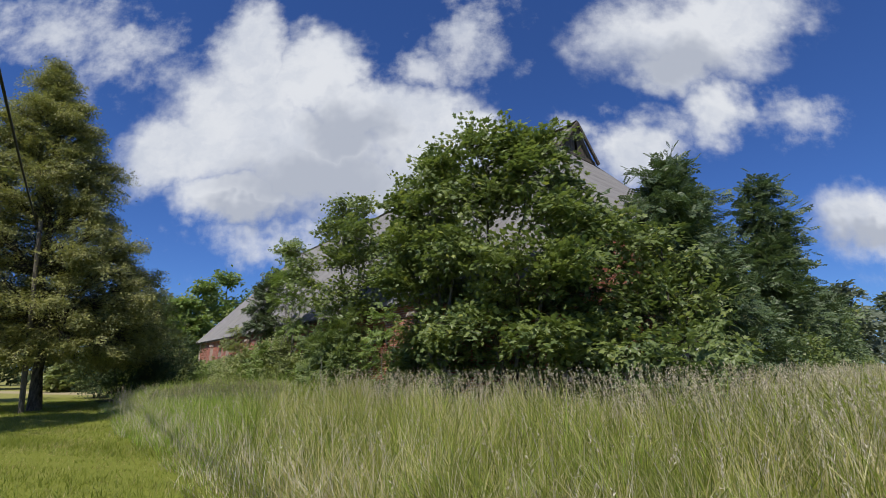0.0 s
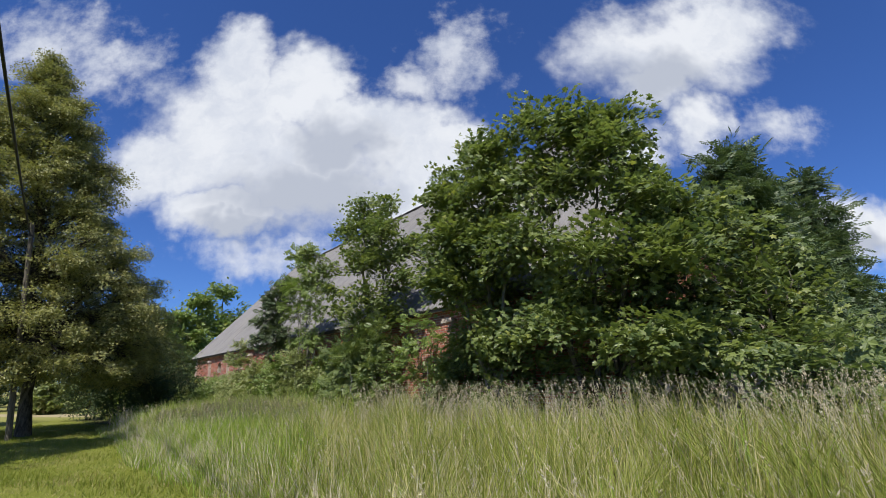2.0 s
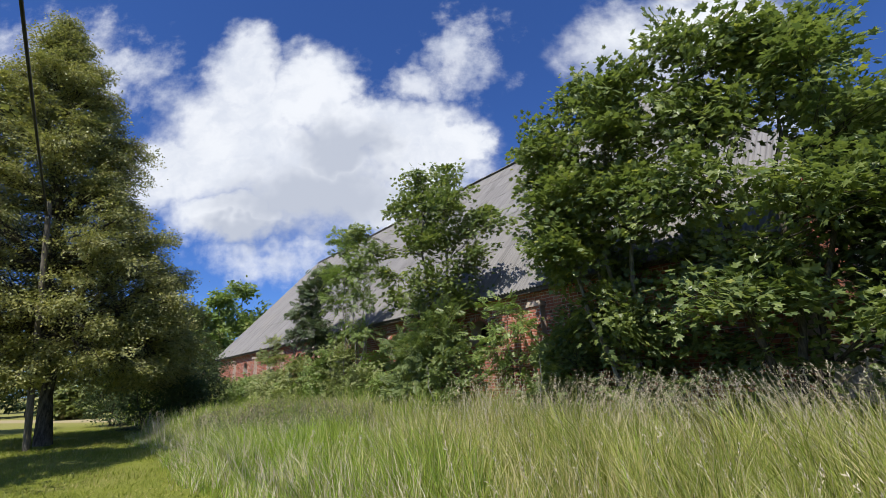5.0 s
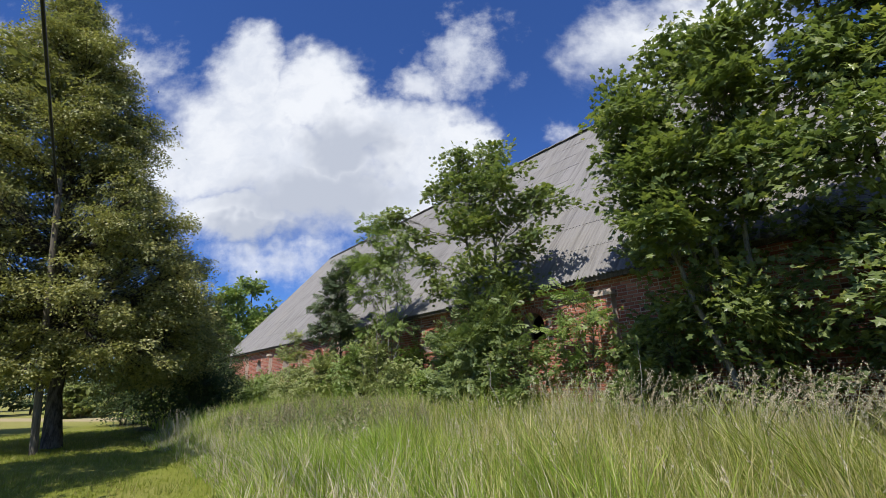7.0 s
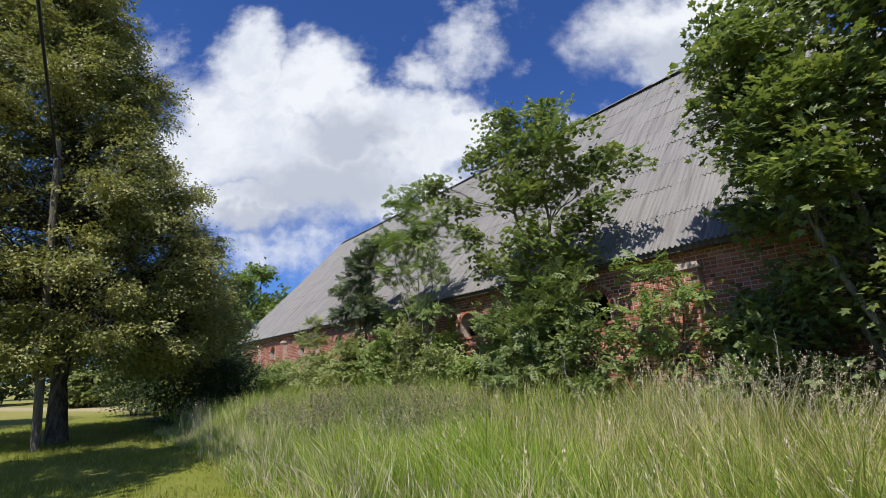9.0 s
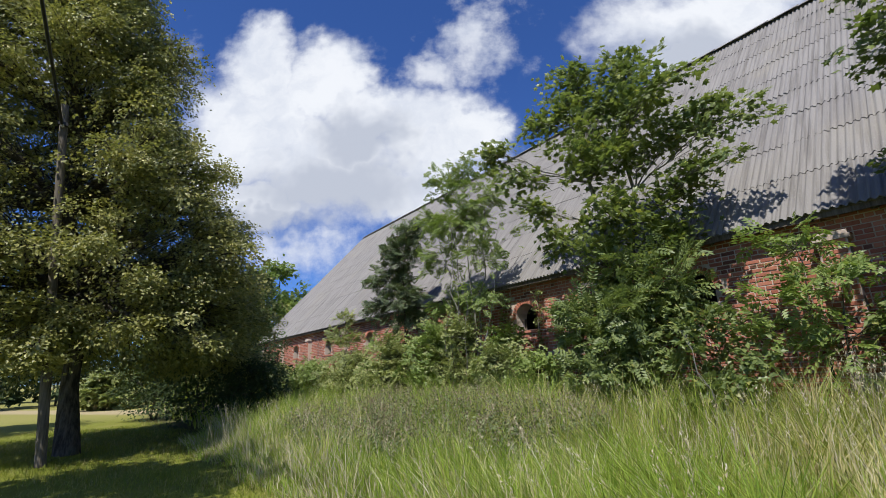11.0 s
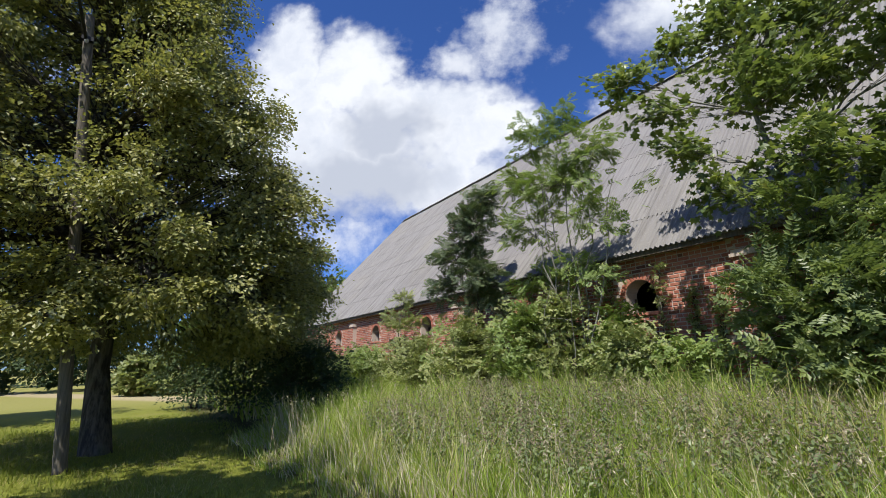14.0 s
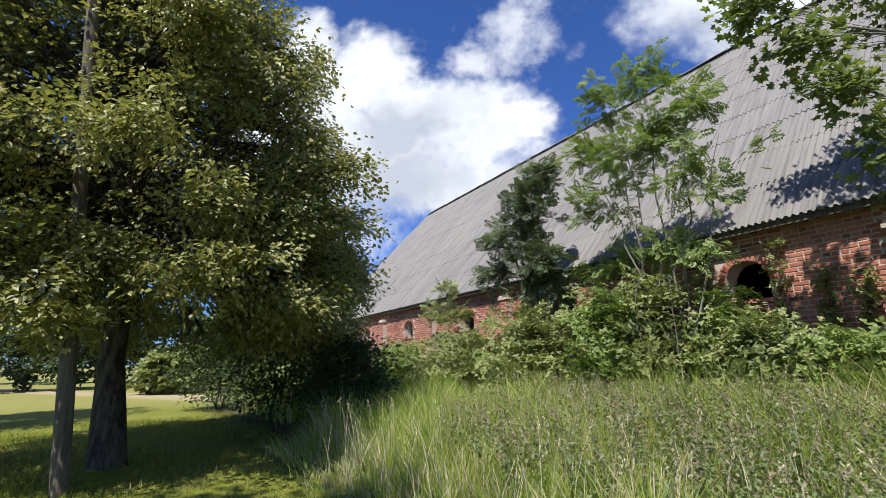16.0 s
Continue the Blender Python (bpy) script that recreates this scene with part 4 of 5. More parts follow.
plant("ash_sapling", "small dense young ash in front of the roof", "tree", (9.5, 27.6), [(9.3, 27.2, 6.9), (9.4, 28.0, 5.6)],
      [(9.4, 26.9, 7.0, 0.6, 0.6, 0.6, 14), (9.3, 27.3, 6.0, 0.8, 0.9, 0.7, 22), (9.2, 28.0, 5.2, 0.8, 0.9, 0.6, 20), (9.3, 27.2, 4.5, 0.9, 1.1, 0.7, 22), (9.2, 28.6, 4.2, 0.6, 0.6, 0.5, 10), (9.7, 27.2, 3.6, 0.6, 1.2, 0.5, 16)],
      ASH_T, GREY_LEAF, DARK_BARK, 0.33, 12, 44, spread=0.26, trunk_r=0.06)
plant("elder_bush", "small elder shoot standing before the eaves", "bush", (8.9, 31.0), [(8.7, 31.0, 3.9), (8.8, 31.6, 3.4)],
      [(8.7, 31.0, 3.9, 0.4, 0.5, 0.45, 9), (8.7, 31.5, 3.2, 0.5, 0.6, 0.4, 9), (8.8, 30.6, 3.0, 0.5, 0.5, 0.4, 9)], ASH_T, BRAMBLE_LEAF, DARK_BARK, 0.24, 11, 45, spread=0.2, trunk_r=0.03)
# ash sapling before the brick wall
plant("ash_sapling", "light green ash sapling before the sunlit brick wall", "tree", (9.7, 14.6), [(9.6, 14.8, 3.6), (9.6, 14.2, 3.2)],
      [(9.6, 14.9, 3.6, 0.5, 0.6, 0.4, 11), (9.5, 14.4, 2.9, 0.6, 0.8, 0.5, 14), (9.5, 15.2, 2.3, 0.5, 0.6, 0.5, 10), (9.4, 14.2, 1.9, 0.6, 0.9, 0.5, 12)],
      ASH_T, BRIGHT_LEAF, DARK_BARK, 0.36, 5, 46, core=0.3, spread=0.24, trunk_r=0.03)

# placed on the camera's sight lines to hide the sunlit end wall
plant("elder_bush", "tall leafy elder shading the corner of the barn", "bush", (10.3, 6.6), [(10.2, 6.6, 4.6), (11.2, 6.6, 4.2), (12.0, 6.6, 3.2)],
      [(10.1, 6.7, 3.9, 0.8, 0.6, 0.9, 24), (11.9, 6.6, 3.3, 1.0, 0.6, 0.9, 26), (11.1, 6.6, 4.7, 0.9, 0.6, 0.6, 20), (9.9, 6.3, 2.6, 0.8, 0.6, 0.8, 20), (13.2, 6.5, 3.4, 0.9, 0.6, 1.0, 22), (11.5, 6.6, 5.8, 0.8, 0.6, 0.6, 20), (10.5, 6.7, 5.6, 0.7, 0.6, 0.6, 16)],
      TRIO_T, SHADED_ASH_LEAF, DARK_BARK, 0.22, 24, 47, spread=0.28, trunk_r=0.05)
# trees at the end of the barn
plant("ash_tree", "leafy ash before the shaded brick end of the barn", "tree", (15.8, 5.9), [(15.6, 5.9, 8.2), (15.9, 5.2, 6.5)],
      [(15.5, 5.9, 8.3, 0.7, 0.7, 0.7, 18), (15.2, 5.6, 7.0, 1.1, 0.9, 0.8, 28), (16.9, 5.8, 7.2, 0.9, 0.8, 0.6, 18), (14.6, 5.5, 5.6, 1.4, 1.0, 0.9, 34), (16.5, 5.4, 5.6, 1.4, 1.0, 0.9, 34), (14.6, 5.2, 3.8, 1.6, 1.1, 1.0, 40), (16.8, 5.2, 3.7, 1.6, 1.1, 1.0, 40), (15.5, 4.9, 2.0, 1.8, 1.1, 0.9, 36),
       (14.4, 5.9, 7.5, 0.8, 0.7, 0.7, 20), (13.7, 5.7, 6.3, 0.9, 0.8, 0.7, 22), (13.4, 5.5, 5.0, 0.9, 0.8, 0.7, 22)],
      ASH_T, SHADED_ASH_LEAF, DARK_BARK, 0.38, 11, 51, spread=0.3, trunk_r=0.11)
plant("ash_tree", "tall ash with shade-darkened leaves beyond the barn end", "tree", (24.5, 5.6), [(24.5, 5.5, 9.6)],
      [(24.5, 5.5, 9.7, 0.9, 0.9, 0.8, 22), (24.2, 5.5, 8.2, 1.5, 1.2, 0.9, 34), (25.8, 5.5, 7.6, 1.3, 1.2, 0.8, 26), (23.4, 5.4, 6.4, 1.7, 1.3, 1.0, 36), (26.0, 5.4, 6.0, 1.9, 1.3, 1.0, 36), (24.4, 5.2, 4.2, 2.6, 1.5, 1.3, 54), (27.6, 5.2, 4.6, 1.4, 1.2, 1.0, 26), (21.6, 5.2, 4.8, 1.3, 1.1, 1.2, 30)],
      ASH_T, SHADED_ASH_LEAF, DARK_BARK, 0.46, 9, 52, spread=0.36, trunk_r=0.14)
plant("maple_tree", "low spreading young maple with bright sprays", "tree", (11.8, 5.0), [(11.8, 5.0, 5.0), (12.4, 4.6, 4.2)],
      [(11.4, 5.2, 5.0, 0.9, 0.8, 0.5, 20), (12.6, 4.9, 4.4, 1.1, 0.9, 0.6, 24), (10.8, 5.0, 3.7, 1.0, 0.8, 0.6, 22), (12.2, 4.4, 3.2, 1.2, 0.9, 0.6, 26), (11.0, 4.4, 2.3, 1.0, 0.8, 0.5, 20), (12.8, 4.2, 2.0, 1.2, 0.8, 0.6, 22), (11.6, 5.4, 4.0, 1.2, 0.8, 0.8, 26), (13.4, 5.2, 3.2, 1.0, 0.8, 0.8, 22), (10.6, 5.4, 4.8, 0.8, 0.8, 0.6, 16), (10.2, 5.3, 3.1, 0.8, 0.8, 0.9, 24), (9.8, 5.2, 1.9, 0.8, 0.9, 0.7, 18)],
      MAPLE_T, MAPLE_LEAF, DARK_BARK, 0.14, 26, 53, fill=0.75, spread=0.34, flat=0.6, trunk_r=0.06, droop=0.35)
for k, (x, y, h, wd) in enumerate(((19.0, 4.8, 4.2, 2.0), (22.5, 4.4, 3.2, 2.2), (28.5, 4.6, 4.6, 2.6), (34.0, 5.0, 5.2, 3.0), (42.0, 6.0, 6.2, 3.6))):
    plant("hazel_bush", "dense green hazel bush at the meadow edge", "bush", (x, y), [(x, y, h * 0.8), (x + 0.8, y, h * 0.6), (x - 0.8, y, h * 0.6)],
          [(x, y, h * 0.75, wd * 0.6, 0.9, h * 0.25, 34), (x + wd * 0.5, y, h * 0.45, wd * 0.6, 0.9, h * 0.3, 30), (x - wd * 0.5, y, h * 0.45, wd * 0.6, 0.9, h * 0.3, 30), (x, y - 0.5, h * 0.2, wd, 0.8, h * 0.2, 34)],
          OVAL_T, ASH_LEAF if k % 2 else SHADED_ASH_LEAF, DARK_BARK, 0.15 + 0.01 * k, 34, 60 + k, spread=0.36, trunk_r=0.05, group="bushes along the meadow edge")
# far trees on the open side
for k, (x, y, h) in enumerate(((58, 8, 9.5), (68, 14, 11), (80, 6, 11), (95, 16, 13))):
    plant("far_tree", "hazy far tree beyond the meadow", "tree", (x, y), [(x, y, h * 0.8)],
          [(x + dx * h, y, h * f, h * r, h * r, h * r * 0.7, 30) for dx, f, r in ((0, 0.85, 0.16), (-0.2, 0.62, 0.24), (0.2, 0.6, 0.24), (0, 0.36, 0.34), (-0.3, 0.3, 0.22), (0.3, 0.3, 0.22))],
          OVAL_T, WILLOW_LEAF if k == 0 else FAR_LEAF, DARK_BARK, 0.46, 36, 70 + k, spread=0.7, trunk_r=0.2, core=6.0, group="trees beyond the meadow")

# undergrowth along the barn
HEDGE = [(9.4, 4.2, 2.3, 1.3), (9.5, 6.2, 2.6, 1.2), (9.5, 8.4, 2.7, 1.2), (9.4, 10.4, 2.9, 1.2), (9.4, 12.4, 2.8, 1.2), (9.0, 16.2, 2.7, 1.1), (9.9, 13.2, 3.1, 0.8)]
for k, (x, y, h, wd) in enumerate(HEDGE):
    plant("undergrowth_bush", "leafy green undergrowth below the maples", "bush", (x, y), [(x, y, h * 0.7), (x - 0.4, y + 0.4, h * 0.6)],
          [(x, y, h * 0.75, 0.8, wd, h * 0.3, 22), (x - 0.5, y, h * 0.35, 0.9, wd, h * 0.3, 26)],
          TRIO_T, ASH_LEAF, DARK_BARK, 0.2, 24, 80 + k, spread=0.3, trunk_r=0.025, group="undergrowth below the maples")
BRAMBLES = [(9.0, 20.4, 1.95, 1.0), (8.7, 21.5, 2.3, 0.9), (9.2, 23.4, 3.45, 0.8), (8.6, 24.3, 3.2, 1.0), (9.2, 25.2, 3.3, 1.1), (8.4, 26.4, 2.75, 1.2), (9.2, 28.0, 3.08, 1.3), (8.4, 29.4, 2.53, 1.3), (9.0, 31.4, 2.64, 1.4), (8.2, 33.2, 2.31, 1.5), (9.0, 35.6, 2.42, 1.6), (8.0, 38.0, 2.2, 1.8), (8.8, 41.0, 2.31, 1.9), (7.8, 44.5, 2.09, 2.2), (8.6, 48.5, 2.42, 2.2), (9.9, 22.4, 2.9, 0.6)]
for k, (x, y, h, wd) in enumerate(BRAMBLES):
    plant("bramble_bush", "tangled sunlit bramble thicket against the brick wall", "bush", (x, y), [(x, y, h * 0.8), (x - 0.4, y + 0.4, h * 0.6), (x + 0.3, y - 0.5, h * 0.6)],
          [(x, y, h * 0.78, 0.8, wd, h * 0.22, 30), (x - 0.6, y, h * 0.42, 0.8, wd, h * 0.3, 34), (x + 0.4, y + 0.2, h * 0.5, 0.8, wd * 0.9, h * 0.3, 26)],
          TRIO_T, BRAMBLE_LEAF if k % 3 else BRIGHT_LEAF, DARK_BARK, 0.135 if y < 34 else 0.22, 38 if y < 34 else 15, 100 + k, spread=0.27, trunk_r=0.022, group="bramble thicket along the wall")
# creepers on the sunlit wall
for k, (y, z0, z1, wd) in enumerate(((21.75, 2.0, 3.75, 0.22), (21.0, 2.0, 3.1, 0.16), (20.45, 2.0, 2.9, 0.14), (23.2, 2.6, 3.9, 0.25))):
    plant("creeper", "straggling green creeper climbing the brick wall", "creeper", (10.74, y), [(10.8, y, z1)],
          [(10.72, y + 0.1 * math.sin(3 * j), z0 + (z1 - z0) * j / 4, 0.07, wd, 0.22, 5) for j in range(5)], TRIO_T, BRAMBLE_LEAF, DARK_BARK, 0.11, 7, 170 + k,
          spread=0.09, trunk_r=0.012, group="creepers on the wall")
# bare pale twigs sticking out of the thicket
for k, (x, y, h) in enumerate(((8.7, 22.9, 4.3), (8.5, 23.6, 4.0), (8.4, 30.2, 3.3), (8.5, 31.8, 3.4), (8.3, 32.6, 3.2), (8.4, 33.6, 3.1), (7.9, 12.4, 2.2), (7.6, 15.6, 2.0))):
    rng = np.random.default_rng(180 + k)
    tb = Tubes()
    stem = bend(np.array([0, 0, 0.3]), np.array([rng.normal(0, 0.15), rng.normal(0, 0.25), h]), 0.0, rng, 7, 0.04)
    tb.add(stem, np.linspace(0.014, 0.004, 7), 5)
    for j in (3, 4, 5):
        tb.add(bend(stem[j], stem[j] + rng.normal(0, 0.25, 3) + (0, 0, 0.3), 0.1, rng, 4), np.linspace(0.007, 0.002, 4), 4)
    twig = new("dead_twig", tb.mesh("dead_twig"))
    twig.data.materials.append(GREY_BARK)
    twig.location = (x, y, 0)
    tagged(twig, "bare pale dead stem above the bramble thicket", "twig", "dead stems")
# shaded bushes right behind the lime tree; most have shade in the leaf colour
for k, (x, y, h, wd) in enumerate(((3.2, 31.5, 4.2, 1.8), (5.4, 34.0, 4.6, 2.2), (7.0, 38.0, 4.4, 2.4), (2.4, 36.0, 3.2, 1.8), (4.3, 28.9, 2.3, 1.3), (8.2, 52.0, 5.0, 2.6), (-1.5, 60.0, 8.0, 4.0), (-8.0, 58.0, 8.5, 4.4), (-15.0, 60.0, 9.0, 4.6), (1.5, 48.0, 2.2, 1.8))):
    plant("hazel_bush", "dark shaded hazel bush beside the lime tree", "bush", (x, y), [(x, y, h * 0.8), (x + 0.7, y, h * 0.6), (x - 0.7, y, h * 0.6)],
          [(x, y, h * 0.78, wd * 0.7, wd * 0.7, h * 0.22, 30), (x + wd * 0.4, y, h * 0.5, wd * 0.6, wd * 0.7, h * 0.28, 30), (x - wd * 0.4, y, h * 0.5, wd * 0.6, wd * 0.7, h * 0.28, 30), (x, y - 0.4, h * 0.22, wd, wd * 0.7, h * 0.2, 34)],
          OVAL_T, SHADED_LEAF if k < 5 or k in (6, 7, 8) else BRAMBLE_LEAF, DARK_BARK, 0.12 if y < 45 else 0.34, 44, 130 + k, spread=0.34, trunk_r=0.04, group="bushes behind the lime tree")
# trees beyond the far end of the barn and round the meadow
FAR = [(12.5, 58, 12.5, BRIGHT_LEAF), (16.5, 64, 15.5, BRIGHT_LEAF), (9.0, 66, 10.0, FAR_LEAF), (10.5, 78, 14.0, WILLOW_LEAF), (2.0, 84, 12, FAR_LEAF), (-6.0, 74, 9.5, SHADED_LEAF),
       (-14.0, 78, 11, SHADED_LEAF), (-23.0, 76, 11, FAR_LEAF), (5.5, 58, 6.5, BRIGHT_LEAF), (10.4, 56, 9.8, BRIGHT_LEAF), (8.0, 60, 8.0, BRIGHT_LEAF)]
for k, (x, y, h, mat) in enumerate(FAR):
    plant("far_tree", "broad green tree beyond the barn", "tree", (x, y), [(x, y, h * 0.85)],
          [(x + dx * h, y + dy * h, h * f, h * r, h * r, h * r * 0.75, 22) for dx, dy, f, r in ((0, 0, 0.87, 0.12), (-0.14, 0, 0.68, 0.18), (0.15, 0, 0.66, 0.18), (0, -0.1, 0.48, 0.24), (-0.22, 0, 0.34, 0.2), (0.22, 0, 0.34, 0.2), (0, -0.12, 0.18, 0.3))],
          OVAL_T, mat, DARK_BARK, 0.46, 28, 150 + k, spread=0.6, trunk_r=0.2, core=6.0, group="trees beyond the barn")


# ---------- grass ----------
def blades(at, height, lean, width, rng, segs=3):
    """Grass blades: tapering strips that bend over. lean: sideways reach of the tips."""
    n = len(at)
    ang = rng.random(n) * 2 * np.pi
    side_v = np.stack([np.cos(ang), np.sin(ang), np.zeros(n)], 1)
    ts = np.linspace(0, 1, segs + 1)
    v = []
    for t in ts[:-1]:
        mid = at + lean * (t ** 1.9)[None] if np.ndim(t) else at + lean * t ** 1.9
        mid = mid + np.stack([np.zeros(n), np.zeros(n), height * (t - 0.22 * t * t * np.minimum(1, np.linalg.norm(lean, axis=1) / height))], 1)
        wv = side_v * (width * (1 - 0.55 * t) / 2)[:, None]
        v += [mid - wv, mid + wv]
    tip = at + lean + np.stack([np.zeros(n), np.zeros(n), height * (1 - 0.22 * np.minimum(1, np.linalg.norm(lean, axis=1) / height))], 1)
    v.append(tip)
    k = 2 * segs + 1
    v = np.stack(v, 1).reshape(-1, 3)
    tris = []
    for s_ in range(segs - 1):
        a = 2 * s_
        tris += [(a, a + 1, a + 3), (a, a + 3, a + 2)]
    tris.append((2 * segs - 2, 2 * segs - 1, 2 * segs))
    f = (np.array(tris)[None] + (np.arange(n) * k)[:, None, None]).reshape(-1, 3)
    return v, f


def lean_field(x, y):
    """Which way the grass lies, in broad swathes."""
    a = 1.3 * np.sin(0.55 * x + 0.31 * y) + 1.1 * np.sin(0.21 * x - 0.62 * y + 1.0) + 0.7 * np.sin(1.3 * x + 1.1 * y) + 2.6
    s_ = 0.22 + 0.16 * np.sin(0.8 * x - 0.5 * y + 0.4) + 0.10 * np.sin(2.1 * x + 1.7 * y)
    return np.stack([np.cos(a), np.sin(a), np.zeros_like(a)], -1) * s_[..., None]


def lawn_edge(y):
    return 1.75 + 0.18 * np.sin(0.7 * y) + 0.10 * np.sin(2.3 * y + 1) + 0.045 * np.maximum(0, y - 16)


def meadow_blades(name, x0, x1, y0, y1, count, h_mean, width, seed, label, segs=2):
    rng = np.random.default_rng(seed)
    x, y = rng.uniform(x0, x1, count), rng.uniform(y0, y1, count)
    # tufts: draw part of the blades together
    t = rng.random(count) < 0.78
    cx_, cy_ = np.round(x / 0.27) * 0.27, np.round(y / 0.27) * 0.27
    jig = np.sin(cx_ * 91.7 + cy_ * 47.3) * 0.12
    x = np.where(t, cx_ + jig + rng.normal(0, 0.055, count), x)
    y = np.where(t, cy_ - jig + rng.normal(0, 0.055, count), y)
    keep = (x > lawn_edge(y) + rng.normal(0, 0.10, count)) & ~((x > 10.7) & (y > 7.6))
    x, y = x[keep], y[keep]
    n = len(x)
    tall = 1 + 0.20 * np.sin(0.9 * x + 0.4 * y) + 0.16 * np.sin(2.7 * x - 1.9 * y)
    edge_f = np.clip((x - lawn_edge(y)) / 1.0, 0.35, 1)
    h = h_mean * tall * rng.uniform(0.55, 1.2, n) * edge_f
    own = np.where(t[keep], 1.0, 0.4)
    tuft_a = np.sin(np.round(x / 0.27) * 33.1 + np.round(y / 0.27) * 71.9) * 5.0
    tuft_lean = np.stack([np.cos(tuft_a), np.sin(tuft_a), 0 * tuft_a], 1) * (0.26 * own)[:, None]
    h *= 1 + 0.18 * np.sin(np.round(x / 0.27) * 57.0 + np.round(y / 0.27) * 29.0)
    lean = (lean_field(x, y) * 0.42 + tuft_lean + rng.normal(0, 0.25, (n, 3)) * [1, 1, 0]) * h[:, None]
    lean[:, 0] -= 0.55 * (1.05 - edge_f) * h * rng.random(n)
    at = np.stack([x, y, rise(x, y) - 0.02], 1)
    v_, f_ = blades(at, h, lean, width * rng.uniform(0.6, 1.4, n), rng, segs)
    ob = new(name, np_mesh(name, v_, f_))
    ob.data.materials.append(TALL_GRASS)
    ob.data.materials.append(FRESH_GRASS)
    ob.data.materials.append(STRAW)
    fresh = rng.random(n) < np.clip((y - 9.0 + 4.0 * np.sin(0.7 * x)) / 9.0, 0.10, 0.85)
    ob.data.polygons.foreach_set("material_index", np.repeat(np.where((edge_f < 1) & (rng.random(n) < 0.22), 2, fresh.astype(np.int32)), len(f_) // n))
    return tagged(ob, label, "grass", kind="stuff")


GRASS = "knee to waist-high uncut meadow grass, green with straw stalks"
meadow_blades("meadow_grass", 1.4, 5.2, -2.0, 27.0, 80000, 0.74, 0.0115, 201, GRASS, 3)
meadow_blades("meadow_grass", 5.2, 10.0, -3.0, 30.0, 46000, 0.86, 0.016, 202, GRASS)
meadow_blades("meadow_grass", 9.0, 24.0, -4.0, 4.8, 18000, 1.0, 0.032, 203, GRASS)
meadow_blades("meadow_grass", 24.0, 60.0, -6.0, 6.0, 6000, 1.05, 0.1, 204, GRASS)
meadow_blades("meadow_grass", 3.0, 9.0, 30.0, 46.0, 6000, 0.8, 0.04, 205, GRASS)


def seed_stalks(name, x, y, h, rng, label):
    """Dry stalks with drooping seed plumes."""
    n = len(x)
    lean = (lean_field(x, y) * 0.9 + rng.normal(0, 0.15, (n, 3)) * [1, 1, 0]) * h[:, None]
    at = np.stack([x, y, rise(x, y) - 0.02], 1)
    v_, f_ = blades(at, h, lean, np.full(n, 0.006), rng, 4)
    tips = at + lean + np.stack([np.zeros(n), np.zeros(n), h * (1 - 0.22 * np.minimum(1, np.linalg.norm(lean, axis=1) / h))], 1)
    k = 14
    off = rng.random((n, k, 1))
    stem_way = unit(lean * 1.3 + np.array([0, 0, 1.0]) * h[:, None] * 0.7)
    pos = (tips[:, None] - stem_way[:, None] * off * 0.20 + rng.normal(0, 0.007, (n, k, 3))).reshape(-1, 3)
    tip_way = np.repeat(stem_way, k, 0) + rng.normal(0, 0.2, (n * k, 3))
    v2, f2 = scatter(NARROW_T, pos, rng.normal(0, 1, (n * k, 3)), tip_way, rng.uniform(0.02, 0.042, n * k))
    ob = new(name, np_mesh(name, np.concatenate([v_, v2]), np.concatenate([f_, f2 + len(v_)])))
    ob.data.materials.append(STRAW)
    return tagged(ob, label, "grass", kind="stuff")


rng = np.random.default_rng(210)
n = 700
x, y = rng.uniform(2.2, 7.0, n), rng.uniform(-1, 25, n)
seed_stalks("seed_stalks", x, y, rng.uniform(0.8, 1.15, n), rng, "pale seed heads standing above the meadow grass")
n = 1900
x, y = 7.2 + rng.normal(0, 0.55, n), -2 + 16 * rng.random(n) ** 1.2
seed_stalks("seed_stalks", x, y, rng.uniform(0.85, 1.45, n), rng, "tall dry reed grass with pale plumes below the trees")
n = 2000
x = rng.uniform(8, 36, n)
y = 3.0 + rng.normal(0, 0.8, n)
seed_stalks("seed_stalks", x, y, rng.uniform(0.95, 1.5, n), rng, "tall dry reed grass with pale plumes below the trees")

n = 6500
x, y = 1.9 + 6.5 * rng.random(n), -2 + 27 * rng.random(n)
keep = x > lawn_edge(y) + 0.1
x, y = x[keep], y[keep]
n = len(x)
h = rng.uniform(0.55, 1.0, n)
v_, f_ = blades(np.stack([x, y, rise(x, y) - 0.02], 1), h, rng.normal(0, 0.24, (n, 3)) * [1, 1, 0], rng.uniform(0.004, 0.008, n), rng, 3)
stalks = new("dry_stalks", np_mesh("dry_stalks", v_, f_))
stalks.data.materials.append(STRAW)
tagged(stalks, "thin straw-coloured stalks standing all through the meadow", "grass", kind="stuff")

# mown lawn
rng = np.random.default_rng(220)
n = 105000
x, y = rng.uniform(-4.0, 3.2, n), 4.0 + 30 * rng.random(n) ** 1.25
keep = x < lawn_edge(y) + rng.normal(0.1, 0.15, n)
x, y = x[keep], y[keep]
n = len(x)
h = rng.uniform(0.03, 0.105, n) * (1 + 0.35 * np.sin(2.2 * x + 1.4 * y) + 0.3 * np.sin(7 * x) * np.sin(6 * y))
v_, f_ = blades(np.stack([x, y, rise(x, y) - 0.005], 1), h, rng.normal(0, 0.04, (n, 3)) * [1, 1, 0], rng.uniform(0.008, 0.020, n), rng, 1)
lawn = new("lawn_grass", np_mesh("lawn_grass", v_, f_))
lawn.data.materials.append(LAWN_BLADE)
tagged(lawn, "short mown yellow-green lawn", "grass", kind="stuff")

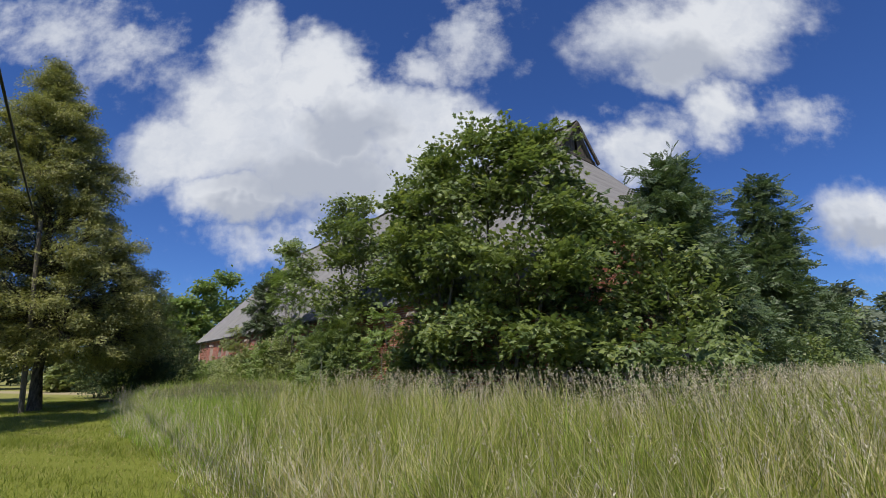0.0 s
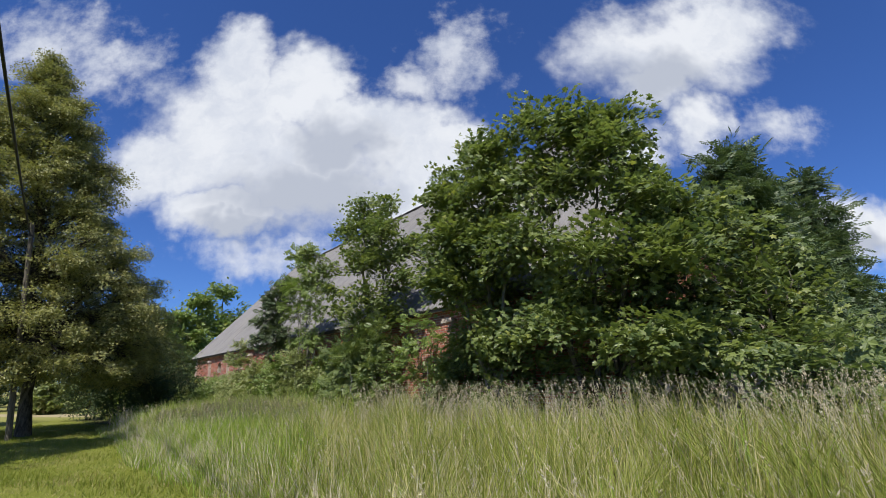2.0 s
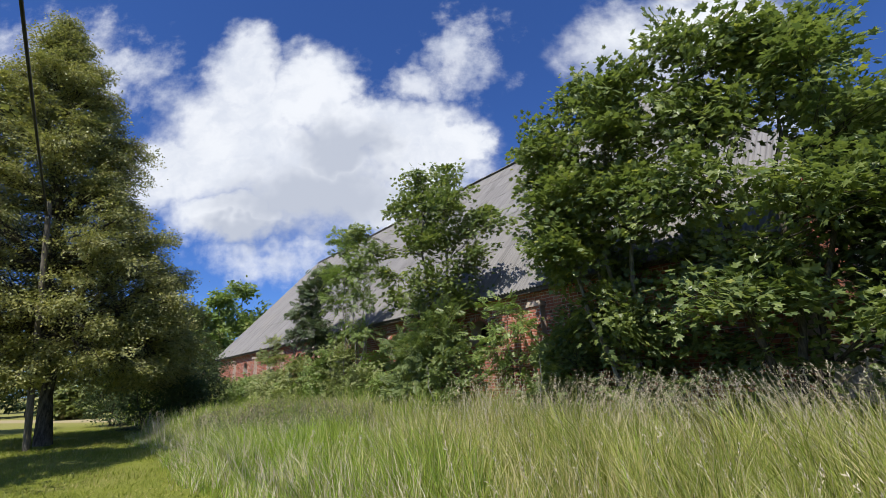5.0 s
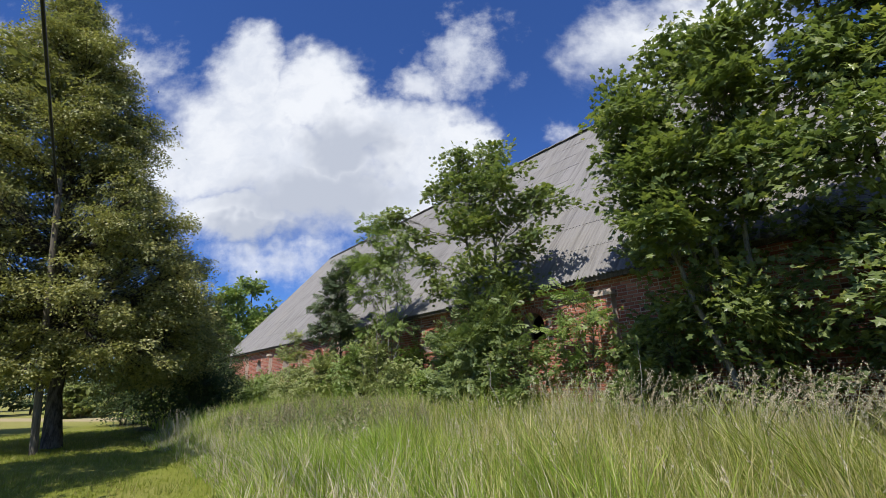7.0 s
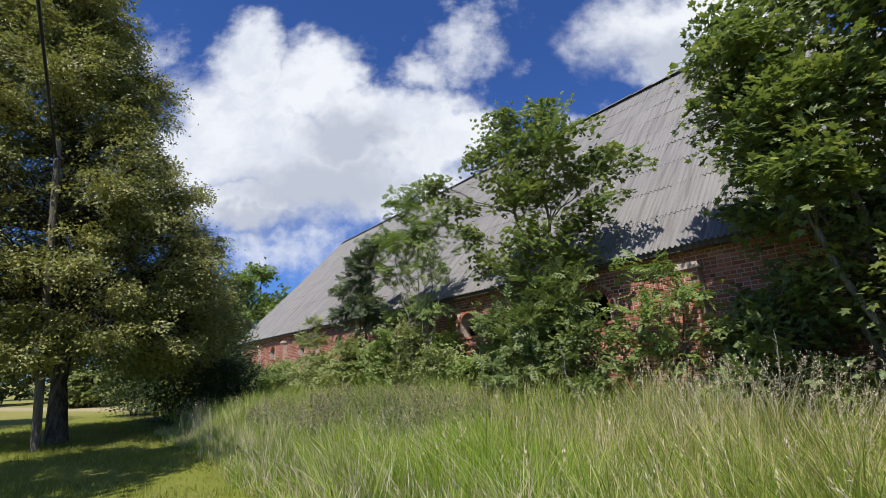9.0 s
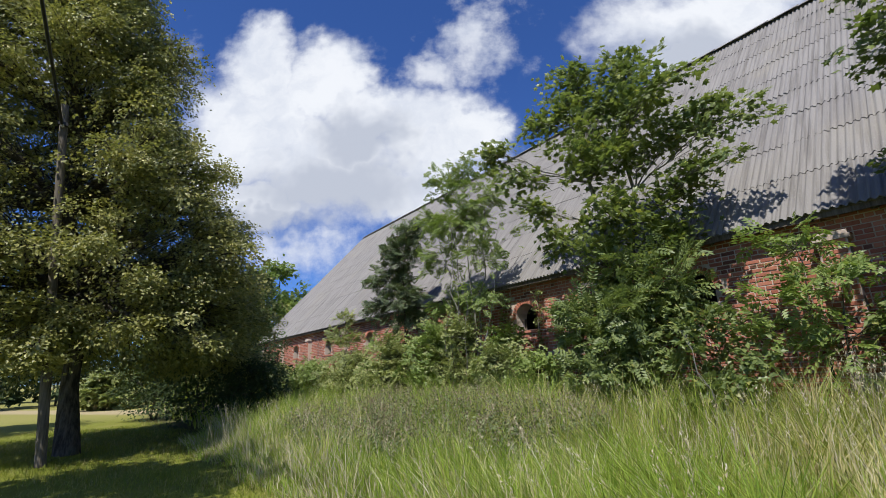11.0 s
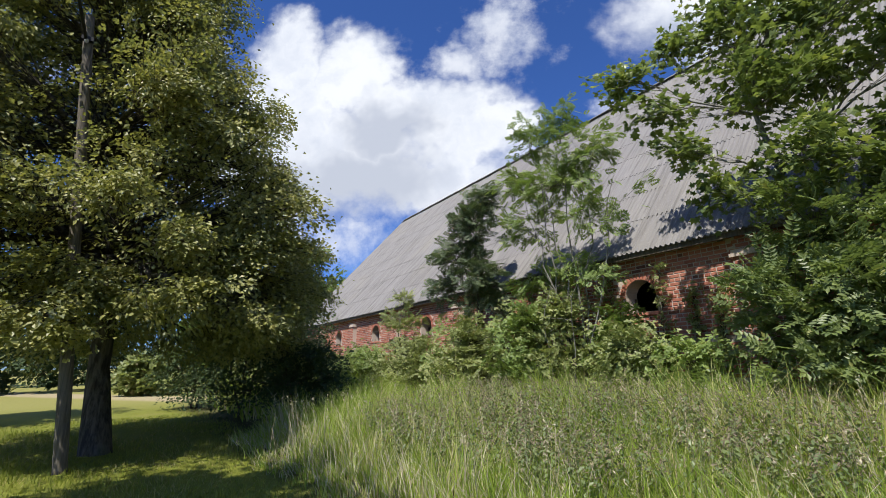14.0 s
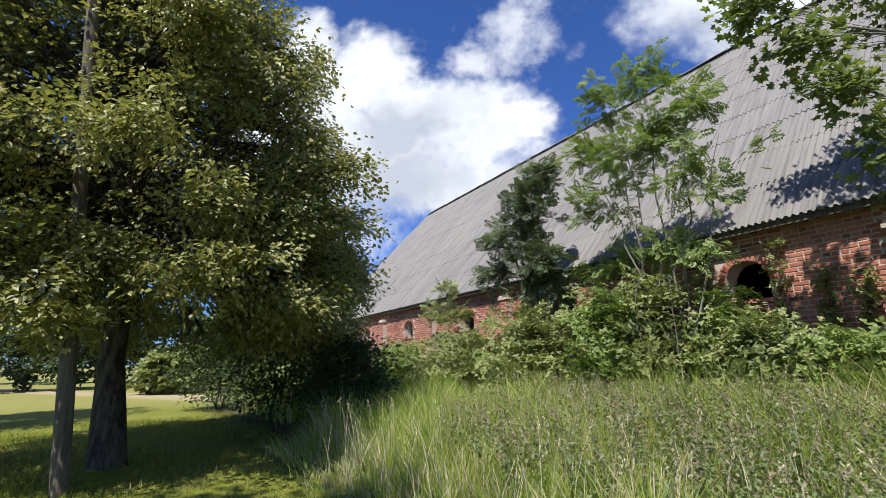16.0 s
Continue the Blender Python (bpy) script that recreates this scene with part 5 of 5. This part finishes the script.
# ---------- patch of nettles with brownish heads ----------
rng = np.random.default_rng(230)
n = 1500
a, r = rng.random(n) * 2 * np.pi, np.sqrt(rng.random(n))
x, y = 5.4 + 2.3 * r * np.cos(a), 20.8 + 4.2 * r * np.sin(a)
keep = x > lawn_edge(y) + 0.6
x, y = x[keep], y[keep]
n = len(x)
h = rng.uniform(0.75, 1.12, n) * (1 - 0.22 * r[keep])
lean = rng.normal(0, 0.09, (n, 3)) * [1, 1, 0]
at = np.stack([x, y, rise(x, y) - 0.02], 1)
v_, f_ = blades(at, h, lean, np.full(n, 0.009), rng, 3)
k = 16
t = np.tile(np.linspace(0.25, 0.92, k), n)
pos = np.repeat(at, k, 0) + np.repeat(lean, k, 0) * t[:, None] ** 1.9 + np.stack([np.zeros(n * k), np.zeros(n * k), np.repeat(h, k) * t], 1)
ang = rng.random(n * k) * 2 * np.pi
tip = np.stack([np.cos(ang), np.sin(ang), -0.35 + 0 * ang], 1)
v2, f2 = scatter(OVAL_T, pos, np.array([0, 0, 1.0]) + 0.4 * tip + rng.normal(0, 0.2, (n * k, 3)), tip, rng.uniform(0.03, 0.07, n * k))
weeds = new("nettles", np_mesh("nettles", np.concatenate([v_, v2]), np.concatenate([f_, f2 + len(v_)])))
weeds.data.materials.append(WEED_LEAF)
tagged(weeds, "patch of leafy nettles in the meadow grass", "weeds", kind="stuff")
k = 12
pos = np.repeat(at + lean + np.stack([0 * h, 0 * h, h * 0.86], 1), k, 0) + rng.normal(0, 1, (n * k, 3)) * [0.03, 0.03, 0.085]
v2, f2 = scatter(NARROW_T, pos, rng.normal(0, 1, (n * k, 3)), rng.normal(0, 0.6, (n * k, 3)) + [0, 0, 0.4], rng.uniform(0.025, 0.055, n * k))
heads = new("nettle_flowers", np_mesh("nettle_flowers", v2, f2))
heads.data.materials.append(WEED_HEAD)
tagged(heads, "brownish purple flower heads on the nettles", "weeds", kind="stuff")

# ---------- bricks and roof sheets, piece by piece ----------
near_spots = courses(20.0, 23.0, 2.0, 4.42)
for y, z, head in near_spots[:]:
    ob = child("brick", HEADER if head else STRETCHER, BRICK, side_wall)
    ob.matrix_basis = Matrix.Translation(Vector((WALL_X + rng.normal(0, 0.003), y, z)) - Vector(PIVOT)) @ Matrix.Rotation(rng.normal(0, 0.006), 4, "X")
joined_bricks("far_bricks", courses(8.0, 20.0, 0.6, 4.42) + courses(23.0, 51.0, 1.7, 4.42) + courses(20.0, 23.0, 1.1, 1.95), side_wall)


def to_end(v_):
    """Turns a brick face from the long wall into the near end wall."""
    return np.stack([v_[:, 1], NEAR_Y + (v_[:, 0] - WALL_X), v_[:, 2]], 1)


WINDOWS = []     # the end wall has none
joined_bricks("end_bricks", [q for q in courses(11.0, 18.0, 2.0, 6.6) if q[1] < 4.3 or q[0] > EAVE_X + (q[1] - EAVE_Z) / SLOPE + 0.6], end_wall, turn=to_end, seed=3)

SPOTS.sort(key=lambda q: abs(q[0] - 21.5) + 0.2 * q[1])
for spot in SPOTS[:300]:
    ob = child("roof_sheet", sheet, CEMENT, roof)
    ob.matrix_basis = sheet_pose(*spot)
co = np.zeros(len(sheet.vertices) * 3, np.float32)
sheet.vertices.foreach_get("co", co)
co = np.concatenate([co.reshape(-1, 3), np.ones((len(co) // 3, 1))], 1)
quads = np.array([list(p.vertices) for p in sheet.polygons])
vv, ff = [], []
for k, spot in enumerate(SPOTS[300:]):
    vv.append((co @ np.array(sheet_pose(*spot)).T)[:, :3])
    ff.append(quads + k * len(co))
child("sheet_field", np_mesh("sheet_field", np.concatenate(vv), np.concatenate(ff), True), CEMENT, roof, kind="stuff")
